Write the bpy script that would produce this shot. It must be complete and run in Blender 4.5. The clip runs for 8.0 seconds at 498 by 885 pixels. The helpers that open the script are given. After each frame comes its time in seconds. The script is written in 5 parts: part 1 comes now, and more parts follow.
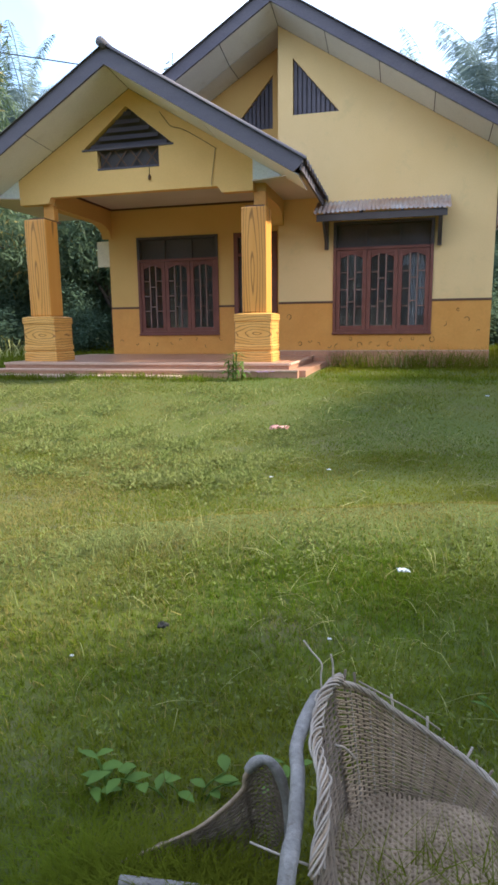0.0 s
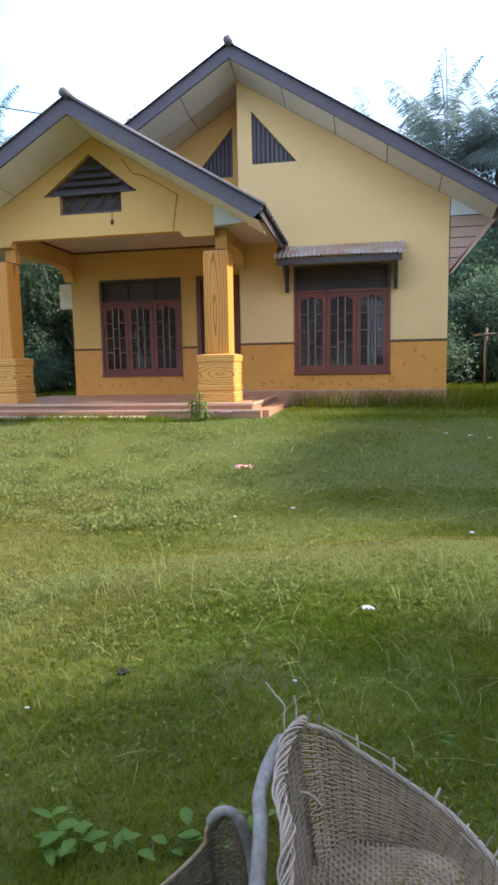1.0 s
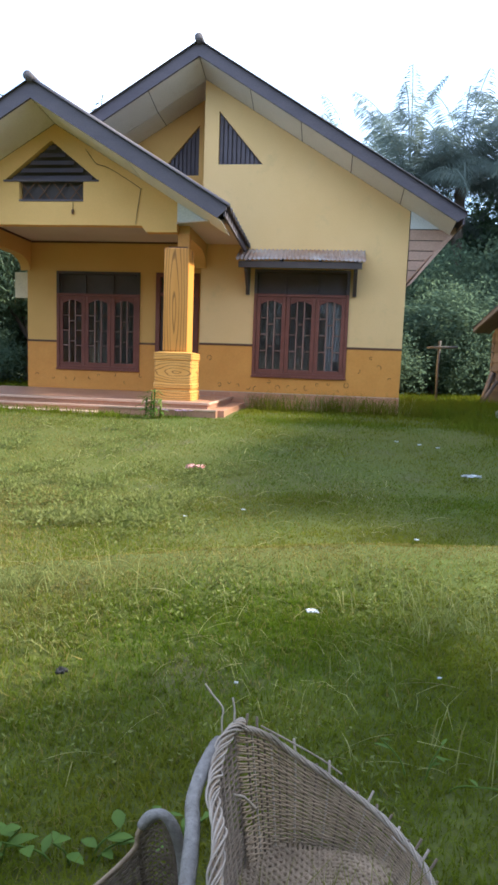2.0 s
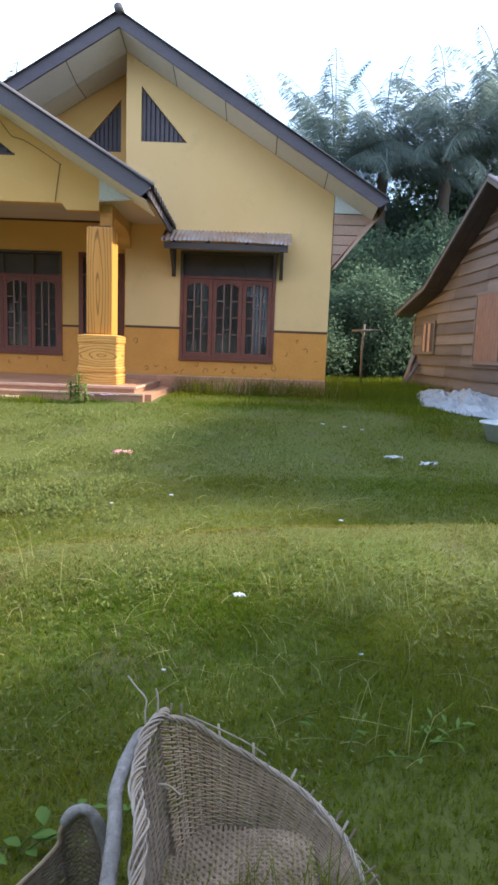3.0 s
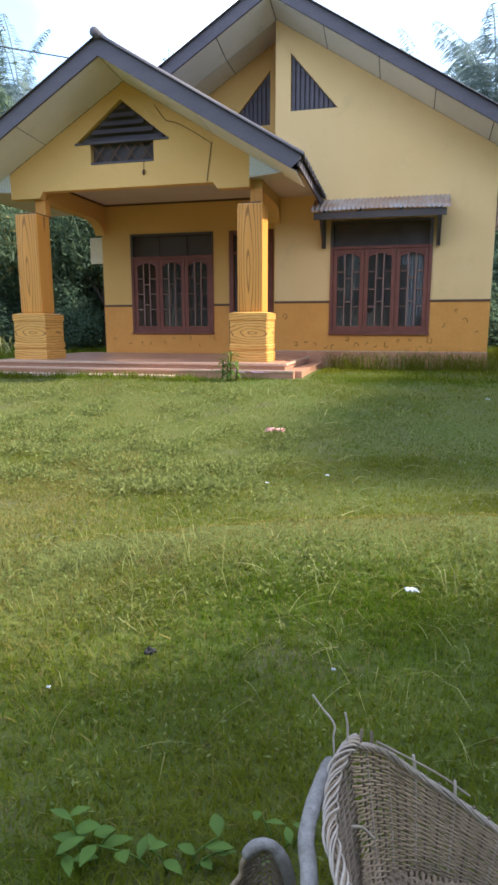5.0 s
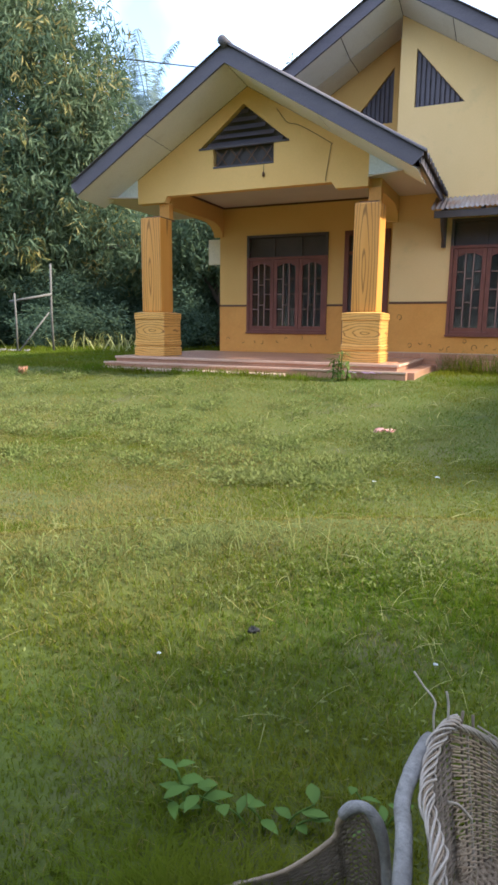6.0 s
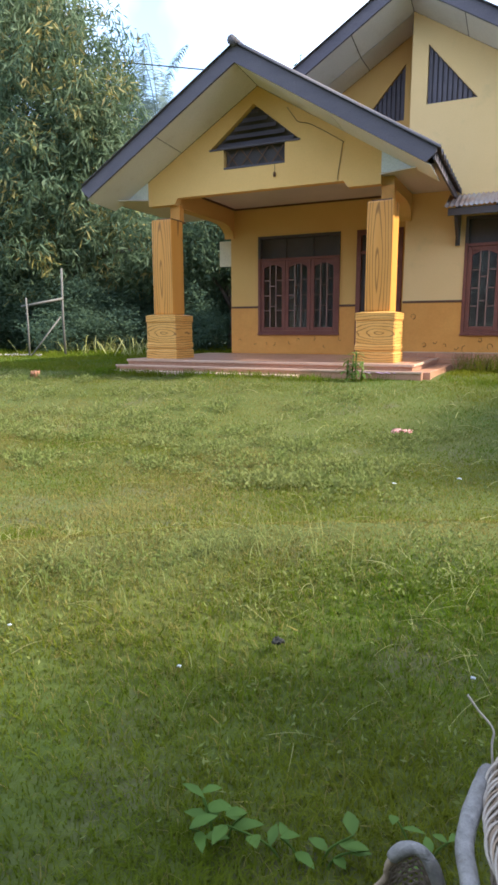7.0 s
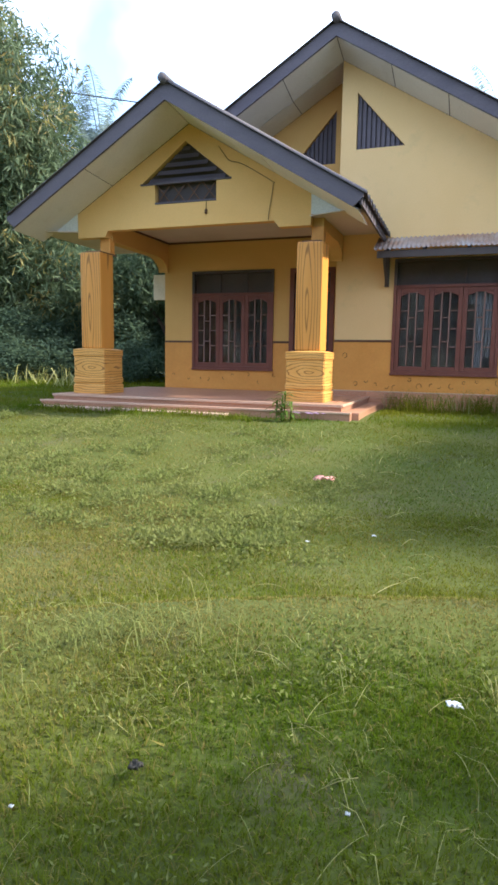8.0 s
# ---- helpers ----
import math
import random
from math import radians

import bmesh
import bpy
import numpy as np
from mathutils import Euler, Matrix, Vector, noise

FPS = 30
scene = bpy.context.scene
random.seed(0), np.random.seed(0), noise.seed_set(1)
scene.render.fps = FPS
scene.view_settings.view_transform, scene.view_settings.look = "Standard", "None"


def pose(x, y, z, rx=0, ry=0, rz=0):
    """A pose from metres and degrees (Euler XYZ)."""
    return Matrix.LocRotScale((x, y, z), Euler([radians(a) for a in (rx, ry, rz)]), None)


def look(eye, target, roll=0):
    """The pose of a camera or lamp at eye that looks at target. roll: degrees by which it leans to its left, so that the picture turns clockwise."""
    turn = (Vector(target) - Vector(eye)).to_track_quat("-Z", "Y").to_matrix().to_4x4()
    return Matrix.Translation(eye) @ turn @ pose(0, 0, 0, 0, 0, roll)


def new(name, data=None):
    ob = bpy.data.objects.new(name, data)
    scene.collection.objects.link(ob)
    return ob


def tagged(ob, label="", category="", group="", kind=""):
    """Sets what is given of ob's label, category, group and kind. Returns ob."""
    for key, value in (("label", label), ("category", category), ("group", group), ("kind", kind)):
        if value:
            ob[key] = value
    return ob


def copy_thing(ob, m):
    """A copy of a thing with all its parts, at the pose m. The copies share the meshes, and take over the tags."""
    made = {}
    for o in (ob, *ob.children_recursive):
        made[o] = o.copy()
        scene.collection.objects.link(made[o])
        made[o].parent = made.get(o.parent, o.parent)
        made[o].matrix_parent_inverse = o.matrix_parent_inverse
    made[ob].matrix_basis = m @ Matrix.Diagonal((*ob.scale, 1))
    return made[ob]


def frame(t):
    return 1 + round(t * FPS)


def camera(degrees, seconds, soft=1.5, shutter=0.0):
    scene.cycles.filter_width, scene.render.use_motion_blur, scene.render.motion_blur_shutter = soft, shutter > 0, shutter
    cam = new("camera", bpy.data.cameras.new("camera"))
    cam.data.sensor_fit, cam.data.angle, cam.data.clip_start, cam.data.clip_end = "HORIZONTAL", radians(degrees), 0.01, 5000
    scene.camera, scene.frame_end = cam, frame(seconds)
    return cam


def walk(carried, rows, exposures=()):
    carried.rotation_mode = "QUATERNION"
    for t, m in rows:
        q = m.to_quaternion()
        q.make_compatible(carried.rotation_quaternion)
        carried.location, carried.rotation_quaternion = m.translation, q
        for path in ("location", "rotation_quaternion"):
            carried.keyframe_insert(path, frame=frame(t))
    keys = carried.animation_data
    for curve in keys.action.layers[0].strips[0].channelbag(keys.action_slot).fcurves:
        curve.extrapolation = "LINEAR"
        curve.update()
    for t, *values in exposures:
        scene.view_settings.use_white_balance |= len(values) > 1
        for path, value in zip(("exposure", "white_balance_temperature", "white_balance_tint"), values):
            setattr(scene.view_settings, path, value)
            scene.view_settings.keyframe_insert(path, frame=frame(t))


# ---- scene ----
cam = camera(43.7, 8.0, soft=2.9)
PATH = [
    (0, (1.409, -11.753, 0.878), (0.917, -9.85, 0.506), -0.7),
    (0.5, (1.412, -11.742, 0.873), (0.904, -9.84, 0.523), -1.8),
    (1, (1.421, -11.745, 0.871), (1.036, -9.798, 0.625), -1.0),
    (2.3, (1.429, -11.727, 0.865), (1.224, -9.751, 0.628), 2.2),
    (2.5, (1.432, -11.723, 0.864), (1.288, -9.741, 0.632), 1.3),
    (3, (1.447, -11.732, 0.883), (1.434, -9.753, 0.594), 2.1),
    (3.5, (1.422, -11.706, 0.883), (1.4, -9.741, 0.512), 3.3),
    (4, (1.378, -11.67, 0.899), (1.337, -9.7, 0.553), 2.5),
    (4.5, (1.33, -11.593, 0.888), (1.067, -9.645, 0.52), 2.7),
    (5, (1.347, -11.565, 0.872), (0.876, -9.658, 0.499), -0.1),
    (5.2, (1.346, -11.553, 0.841), (0.777, -9.683, 0.417), -1.3),
    (6.3, (1.356, -11.644, 0.838), (0.523, -9.853, 0.524), 0.8),
    (6.5, (1.333, -11.618, 0.837), (0.505, -9.818, 0.562), -0.2),
    (7, (1.284, -11.555, 0.818), (0.456, -9.77, 0.457), -0.2),
    (7.5, (1.323, -11.362, 0.766), (0.459, -9.584, 0.458), 1.6),
    (8, (1.412, -11.233, 0.962), (0.741, -9.368, 0.689), 0.9),
]
walk(cam, [(t, look(eye, target, roll)) for t, eye, target, roll in PATH], exposures=((0.0, 1.83, 5920, 10), (8.0, 1.83, 5920, 10)))

# ---- world, sun ----
SUN_AZ, SUN_EL = radians(76), radians(40)
world = bpy.data.worlds.new("world")
scene.world = world
world.use_nodes = True
wn, wl = world.node_tree.nodes, world.node_tree.links
bg = wn["Background"]
sky = wn.new("ShaderNodeTexSky")
sky.sky_type, sky.sun_disc = "NISHITA", False
sky.sun_elevation, sky.sun_rotation = SUN_EL, SUN_AZ
sky.air_density, sky.dust_density, sky.ozone_density = 1.0, 0.7, 1.4
wtc = wn.new("ShaderNodeTexCoord")
wno = wn.new("ShaderNodeTexNoise")
wno.inputs["Scale"].default_value, wno.inputs["Detail"].default_value = 2.2, 5.0
wmr = wn.new("ShaderNodeMapRange")
wmr.inputs["From Min"].default_value, wmr.inputs["From Max"].default_value = 0.42, 0.66
wmr.inputs["To Min"].default_value, wmr.inputs["To Max"].default_value = 0.06, 0.52
wmx = wn.new("ShaderNodeMix")
wmx.data_type = "RGBA"
wmx.inputs["B"].default_value = (8.6, 9.2, 10.2, 1)
wl.new(wtc.outputs["Generated"], wno.inputs["Vector"])
wl.new(wno.outputs["Fac"], wmr.inputs["Value"])
wl.new(wmr.outputs["Result"], wmx.inputs["Factor"])
wl.new(sky.outputs["Color"], wmx.inputs["A"])
wl.new(wmx.outputs["Result"], bg.inputs["Color"])
bg.inputs["Strength"].default_value = 0.15

sun_data = bpy.data.lights.new("sun", "SUN")
sun_data.energy, sun_data.angle, sun_data.color = 3.2, radians(2.5), (1.0, 0.9, 0.72)
sun = new("sun", sun_data)
sun_to = Vector((math.sin(SUN_AZ) * math.cos(SUN_EL), math.cos(SUN_AZ) * math.cos(SUN_EL), math.sin(SUN_EL)))
sun.matrix_world = look((0, 0, 30), Vector((0, 0, 30)) - sun_to)


# ---- materials ----
def shader(name, rough=0.8, metal=0.0, spec=0.3):
    m = bpy.data.materials.new(name)
    m.use_nodes = True
    n, l = m.node_tree.nodes, m.node_tree.links
    p = n["Principled BSDF"]
    p.inputs["Roughness"].default_value = rough
    p.inputs["Metallic"].default_value = metal
    p.inputs["Specular IOR Level"].default_value = spec
    return m, n, l, p


def rgb(c):
    return (c[0], c[1], c[2], 1)


def mix(n, l, fac, a, b, mode="MIX"):
    k = n.new("ShaderNodeMix")
    k.data_type, k.blend_type = "RGBA", mode
    for key, v in (("Factor", fac), ("A", a), ("B", b)):
        if isinstance(v, (int, float)):
            k.inputs[key].default_value = v
        elif isinstance(v, tuple):
            k.inputs[key].default_value = rgb(v)
        else:
            l.new(v, k.inputs[key])
    return k.outputs["Result"]


def ramp(n, l, value, lo, hi, a=0.0, b=1.0):
    k = n.new("ShaderNodeMapRange")
    k.inputs["From Min"].default_value, k.inputs["From Max"].default_value = lo, hi
    k.inputs["To Min"].default_value, k.inputs["To Max"].default_value = a, b
    l.new(value, k.inputs["Value"])
    return k.outputs["Result"]


def noise_tex(n, l, co, scale, detail=4.0, rough=0.55):
    k = n.new("ShaderNodeTexNoise")
    k.inputs["Scale"].default_value, k.inputs["Detail"].default_value, k.inputs["Roughness"].default_value = scale, detail, rough
    l.new(co, k.inputs["Vector"])
    return k.outputs["Fac"]


def coords(n, l, stretch=(1, 1, 1), shift=(0, 0, 0)):
    t = n.new("ShaderNodeTexCoord")
    k = n.new("ShaderNodeMapping")
    k.inputs["Scale"].default_value, k.inputs["Location"].default_value = stretch, shift
    l.new(t.outputs["Object"], k.inputs["Vector"])
    return k.outputs["Vector"]


def bumped(n, l, p, height, strength=0.3, dist=0.01):
    b = n.new("ShaderNodeBump")
    b.inputs["Strength"].default_value, b.inputs["Distance"].default_value = strength, dist
    l.new(height, b.inputs["Height"])
    l.new(b.outputs["Normal"], p.inputs["Normal"])


def plain(name, c1, c2, scale=1.5, fine=40.0, rough=0.8, bump=0.25, metal=0.0, spec=0.3, stretch=(1, 1, 1), stain=None, vary=0.0, contrast=1.0):
    """A weathered surface: broad patches from c1 to c2, fine grain, optional stains, piece-to-piece variation."""
    m, n, l, p = shader(name, rough, metal, spec)
    co = coords(n, l, stretch)
    broad = ramp(n, l, noise_tex(n, l, co, scale), 0.3, 0.7)
    grain = noise_tex(n, l, co, fine, 6.0, 0.65)
    col = mix(n, l, broad, c1, c2)
    shade = ramp(n, l, grain, 0.25, 0.75, 1 - 0.18 * contrast, 1 + 0.14 * contrast)
    comb = n.new("ShaderNodeCombineColor")
    for k in ("Red", "Green", "Blue"):
        l.new(shade, comb.inputs[k])
    col = mix(n, l, 1.0, col, comb.outputs["Color"], "MULTIPLY")
    if stain:
        s = ramp(n, l, noise_tex(n, l, co, scale * 2.7, 5.0, 0.7), 0.56, 0.72, 0.0, 0.7)
        col = mix(n, l, s, col, stain)
    if vary:
        oi = n.new("ShaderNodeObjectInfo")
        hs = n.new("ShaderNodeHueSaturation")
        l.new(ramp(n, l, oi.outputs["Random"], 0, 1, 1 - vary, 1 + vary), hs.inputs["Value"])
        l.new(col, hs.inputs["Color"])
        col = hs.outputs["Color"]
    l.new(col, p.inputs["Base Color"])
    bumped(n, l, p, grain, bump)
    return m


def grained(name, light, mid, dark, bands=9.0, stretch=(1, 1, 0.12), rough=0.5, distortion=6.0, sharp=(0.62, 0.9), shift=(0, 0, 0)):
    """Painted or real timber: distorted rings stretched along the grain."""
    m, n, l, p = shader(name, rough, 0, 0.4)
    co = coords(n, l, stretch, shift)
    w = n.new("ShaderNodeTexWave")
    w.wave_type, w.rings_direction = "RINGS", "Y"
    w.inputs["Scale"].default_value, w.inputs["Distortion"].default_value = bands, distortion
    w.inputs["Detail"].default_value, w.inputs["Detail Scale"].default_value = 3.0, 1.2
    l.new(co, w.inputs["Vector"])
    line = ramp(n, l, w.outputs["Fac"], *sharp)
    soft = ramp(n, l, noise_tex(n, l, co, 5.0), 0.3, 0.7)
    col = mix(n, l, soft, light, mid)
    col = mix(n, l, line, col, dark)
    l.new(col, p.inputs["Base Color"])
    bumped(n, l, p, noise_tex(n, l, co, 60.0), 0.15, 0.004)
    return m


def leafy(name, c1, c2, c3, patch=0.6, through_light=0.35, rough=0.55, spec=0.35):
    """Leaves and blades: each one its own tone, broad patches, some light passing through."""
    m, n, l, p = shader(name, rough, 0, spec)
    geo = n.new("ShaderNodeNewGeometry")
    co = coords(n, l)
    pat = ramp(n, l, noise_tex(n, l, co, patch, 3.0), 0.36, 0.64)
    col = mix(n, l, pat, c1, c2)
    col = mix(n, l, ramp(n, l, geo.outputs["Random Per Island"], 0.5, 1.0, 0.0, 0.6), col, c3)
    hs = n.new("ShaderNodeHueSaturation")
    fine = noise_tex(n, l, co, 9.0, 2.0)
    l.new(ramp(n, l, fine, 0.3, 0.7, 0.86, 1.14), hs.inputs["Value"])
    l.new(col, hs.inputs["Color"])
    col = hs.outputs["Color"]
    l.new(col, p.inputs["Base Color"])
    tr = n.new("ShaderNodeBsdfTranslucent")
    l.new(col, tr.inputs["Color"])
    mx = n.new("ShaderNodeMixShader")
    mx.inputs["Fac"].default_value = through_light
    l.new(p.outputs["BSDF"], mx.inputs[1])
    l.new(tr.outputs["BSDF"], mx.inputs[2])
    l.new(mx.outputs["Shader"], n["Material Output"].inputs["Surface"])
    return m


M_YELLOW = plain("yellow_paint", (0.78, 0.525, 0.24), (0.73, 0.48, 0.205), 0.7, 55, 0.85, 0.1, stain=(0.63, 0.44, 0.20), contrast=0.35)
M_GOLD = plain("golden_paint", (0.78, 0.48, 0.17), (0.72, 0.425, 0.14), 0.8, 55, 0.85, 0.1, stain=(0.68, 0.42, 0.13), contrast=0.35)
M_OCHRE = plain("ochre_paint", (0.70, 0.42, 0.135), (0.64, 0.37, 0.11), 0.8, 55, 0.85, 0.1, contrast=0.35)
M_DADO = plain("orange_dado", (0.69, 0.32, 0.07), (0.61, 0.265, 0.052), 1.6, 24, 0.5, 0.08, stain=(0.6, 0.25, 0.055), contrast=0.4)
M_DADO_MARK = plain("brown_motif", (0.24, 0.10, 0.025), (0.3, 0.13, 0.03), 5, 60, 0.6)
M_PILLAR = grained("painted_wood_shaft", (0.66, 0.30, 0.062), (0.58, 0.24, 0.038), (0.27, 0.11, 0.02), 7.0, (1, 1, 0.09), 0.45, 5.0, (0.80, 1.0), (0.02, 0, -0.16))
M_PLINTH = grained("painted_wood_base", (0.70, 0.37, 0.10), (0.62, 0.30, 0.062), (0.24, 0.10, 0.02), 4.2, (0.55, 0.55, 1.9), 0.45, 5.0, (0.84, 1.0), (-0.04, 0, -1.42))
M_TRIM = plain("brown_trim", (0.11, 0.055, 0.03), (0.14, 0.07, 0.035), 3, 60, 0.6)
M_FASCIA = plain("dark_fascia", (0.10, 0.085, 0.10), (0.125, 0.105, 0.118), 2, 30, 0.7, stretch=(1, 1, 3))
M_ROOF = plain("grey_roof_sheet", (0.09, 0.08, 0.085), (0.14, 0.115, 0.11), 1.2, 25, 0.75, 0.3, stain=(0.16, 0.1, 0.07))
M_RUST = plain("rusty_zinc", (0.42, 0.38, 0.36), (0.34, 0.2, 0.13), 2.2, 22, 0.5, 0.3, 0.35, stain=(0.25, 0.11, 0.05))
M_SOFFIT = plain("soffit_board", (0.74, 0.70, 0.64), (0.66, 0.62, 0.56), 1.0, 35, 0.85, 0.1, stain=(0.60, 0.54, 0.46), contrast=0.4, vary=0.06)
M_CEIL = plain("porch_ceiling", (0.66, 0.56, 0.47), (0.58, 0.48, 0.40), 1.0, 35, 0.85, 0.1, contrast=0.4)
M_WHITEBOARD = plain("pale_board", (0.72, 0.73, 0.71), (0.65, 0.66, 0.64), 1.4, 35, 0.8, 0.15)
M_PINKBOARD = plain("pink_brown_board", (0.50, 0.33, 0.25), (0.43, 0.28, 0.21), 2.0, 30, 0.75, 0.25, vary=0.1)
M_FRAME = plain("red_brown_frame", (0.21, 0.075, 0.05), (0.16, 0.055, 0.038), 4, 50, 0.5, 0.2)
M_BAR = plain("faded_brown_bar", (0.29, 0.165, 0.125), (0.22, 0.125, 0.095), 5, 60, 0.55, 0.2)
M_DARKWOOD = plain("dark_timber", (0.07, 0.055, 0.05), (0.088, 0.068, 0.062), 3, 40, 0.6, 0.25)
# very dark boards for the underside of the hut eaves
M_DARKEAVE = plain("dark_eave_board", (0.052, 0.046, 0.052), (0.068, 0.06, 0.064), 2, 30, 0.85, 0.3)
M_TILE = plain("pink_tile", (0.47, 0.245, 0.155), (0.40, 0.20, 0.125), 2.5, 30, 0.35, 0.1, spec=0.5, vary=0.08)
M_NOSING = plain("pale_nosing", (0.57, 0.39, 0.28), (0.49, 0.32, 0.225), 4, 40, 0.5)
M_BRICK = plain("plinth_tile_red", (0.50, 0.245, 0.14), (0.42, 0.20, 0.11), 5, 40, 0.85, 0.4, vary=0.15)
M_INSIDE = plain("dim_room", (0.5, 0.46, 0.42), (0.42, 0.39, 0.35), 1.0, 30, 0.9)
M_CURTAIN = plain("blue_grey_curtain", (0.50, 0.52, 0.57), (0.43, 0.45, 0.50), 3, 40, 0.9, stretch=(6, 1, 0.5))
M_WEATHERED = plain("weathered_plank", (0.215, 0.175, 0.148), (0.155, 0.132, 0.115), 1.4, 26, 0.85, 0.5, stretch=(0.35, 1, 4), stain=(0.15, 0.11, 0.09), vary=0.22)
M_POST = plain("grey_post", (0.165, 0.15, 0.13), (0.115, 0.105, 0.09), 3, 40, 0.9, 0.4, stretch=(4, 4, 0.5))
M_TARP = plain("white_tarp", (0.32, 0.34, 0.36), (0.22, 0.24, 0.26), 2.0, 20, 0.45, 0.2, stain=(0.34, 0.35, 0.33))
M_BASIN = plain("pale_basin", (0.5, 0.53, 0.53), (0.42, 0.45, 0.45), 3, 30, 0.4)
M_PAPER = plain("white_paper", (0.58, 0.6, 0.6), (0.45, 0.47, 0.48), 14, 80, 0.8)
M_REDWRAP = plain("red_wrapper", (0.62, 0.2, 0.16), (0.7, 0.45, 0.38), 25, 80, 0.5)
M_DARKLEAF = plain("dead_leaf", (0.03, 0.028, 0.025), (0.05, 0.045, 0.035), 14, 80, 0.8)
M_WICKER = plain("grey_rattan", (0.36, 0.262, 0.172), (0.215, 0.152, 0.096), 14, 90, 0.8, 0.4, vary=0.1)
M_WICKER_DARK = plain("brown_rattan", (0.21, 0.155, 0.11), (0.13, 0.095, 0.066), 12, 90, 0.85, 0.4)
M_PALEROD = plain("pale_rod", (0.40, 0.33, 0.26), (0.29, 0.235, 0.185), 12, 70, 0.75, 0.4, stretch=(1, 1, 1))
M_POLE = plain("grey_barkless_pole", (0.27, 0.245, 0.22), (0.17, 0.15, 0.13), 14, 70, 0.85, 0.7, stain=(0.10, 0.075, 0.055), contrast=1.6)
M_BARK = plain("bark", (0.12, 0.09, 0.07), (0.075, 0.06, 0.048), 3, 25, 0.95, 0.8, stretch=(1, 1, 0.3))
M_SOIL = plain("lawn_soil", (0.062, 0.084, 0.011), (0.09, 0.092, 0.017), 0.7, 30, 0.95, 0.8, stain=(0.09, 0.078, 0.04))
M_GRASS = leafy("lawn_grass", (0.088, 0.140, 0.010), (0.145, 0.152, 0.014), (0.148, 0.158, 0.021), 0.55, 0.5, 1.0, 0.0)
M_DRY_SUNLIT_GRASS = leafy("dry_lawn_grass", (0.19, 0.165, 0.038), (0.22, 0.182, 0.05), (0.25, 0.205, 0.07), 0.8, 0.4, 0.75, 0.12)
M_CREEPER = leafy("creeper_leaf", (0.155, 0.19, 0.045), (0.195, 0.21, 0.06), (0.23, 0.235, 0.09), 1.5, 0.45, 0.7, 0.15)
M_STRAW = leafy("dry_grass", (0.30, 0.28, 0.09), (0.23, 0.25, 0.07), (0.38, 0.35, 0.15), 2.0, 0.3)
M_WEED = leafy("weed_leaf", (0.085, 0.15, 0.022), (0.105, 0.17, 0.026), (0.125, 0.18, 0.035), 3.0, 0.35, 0.6, 0.2)
M_MANGO = leafy("mango_leaf", (0.075, 0.115, 0.06), (0.105, 0.14, 0.065), (0.17, 0.20, 0.10), 0.35, 0.38, 0.6, 0.22)
M_MANGO_DRY = leafy("mango_old_leaf", (0.27, 0.22, 0.06), (0.20, 0.19, 0.055), (0.36, 0.25, 0.09), 0.5, 0.3)
M_SHRUB = leafy("shrub_leaf", (0.085, 0.13, 0.09), (0.11, 0.16, 0.095), (0.145, 0.195, 0.10), 0.25, 0.62, 0.85, 0.06)
# leaflets paler and bluer than real: distance haze put into the colour
M_PALM = leafy("hazy_palm_leaflet", (0.145, 0.185, 0.172), (0.158, 0.195, 0.175), (0.168, 0.205, 0.175), 0.3, 0.65, 0.9, 0.04)
M_FLOWER = plain("mauve_petal", (0.38, 0.22, 0.40), (0.5, 0.34, 0.46), 20, 80, 0.7)
M_CABLE = plain("black_cable", (0.02, 0.02, 0.02), (0.03, 0.03, 0.03), 5, 50, 0.6)
M_CREAM = plain("cream_panel", (0.78, 0.68, 0.5), (0.7, 0.6, 0.43), 2, 40, 0.8)
M_CONCRETE = plain("concrete", (0.34, 0.30, 0.26), (0.27, 0.24, 0.21), 2, 30, 0.9, 0.4)

m_glass, gn, gl, gp = shader("window_glass", 0.06, 0, 0.5)
gp.inputs["Base Color"].default_value = (0.64, 0.62, 0.59, 1)
gp.inputs["Transmission Weight"].default_value = 0.975
gp.inputs["IOR"].default_value = 1.38
M_GLASS = m_glass


# ---- mesh helpers ----
def part(name, bm, material, parent=None, label=""):
    me = bpy.data.meshes.new(name)
    bmesh.ops.recalc_face_normals(bm, faces=bm.faces)
    bm.to_mesh(me)
    bm.free()
    me.materials.append(material)
    ob = new(name, me)
    ob.parent = parent
    return tagged(ob, label)


def raw(name, verts, faces, material, parent=None, label="", smooth=False):
    """A mesh from arrays: verts (n, 3), faces (m, k) all with k corners."""
    verts, faces = np.asarray(verts, np.float32), np.asarray(faces, np.int32)
    me = bpy.data.meshes.new(name)
    me.vertices.add(len(verts))
    me.vertices.foreach_set("co", verts.ravel())
    k = faces.shape[1]
    me.loops.add(faces.size)
    me.loops.foreach_set("vertex_index", faces.ravel())
    me.polygons.add(len(faces))
    me.polygons.foreach_set("loop_start", np.arange(0, faces.size, k, dtype=np.int32))
    if smooth:
        me.polygons.foreach_set("use_smooth", np.ones(len(faces), bool))
    me.materials.append(material)
    me.update(calc_edges=True)
    ob = new(name, me)
    ob.parent = parent
    return tagged(ob, label)


def empty(name, parent=None):
    ob = new(name)
    ob.parent = parent
    return ob


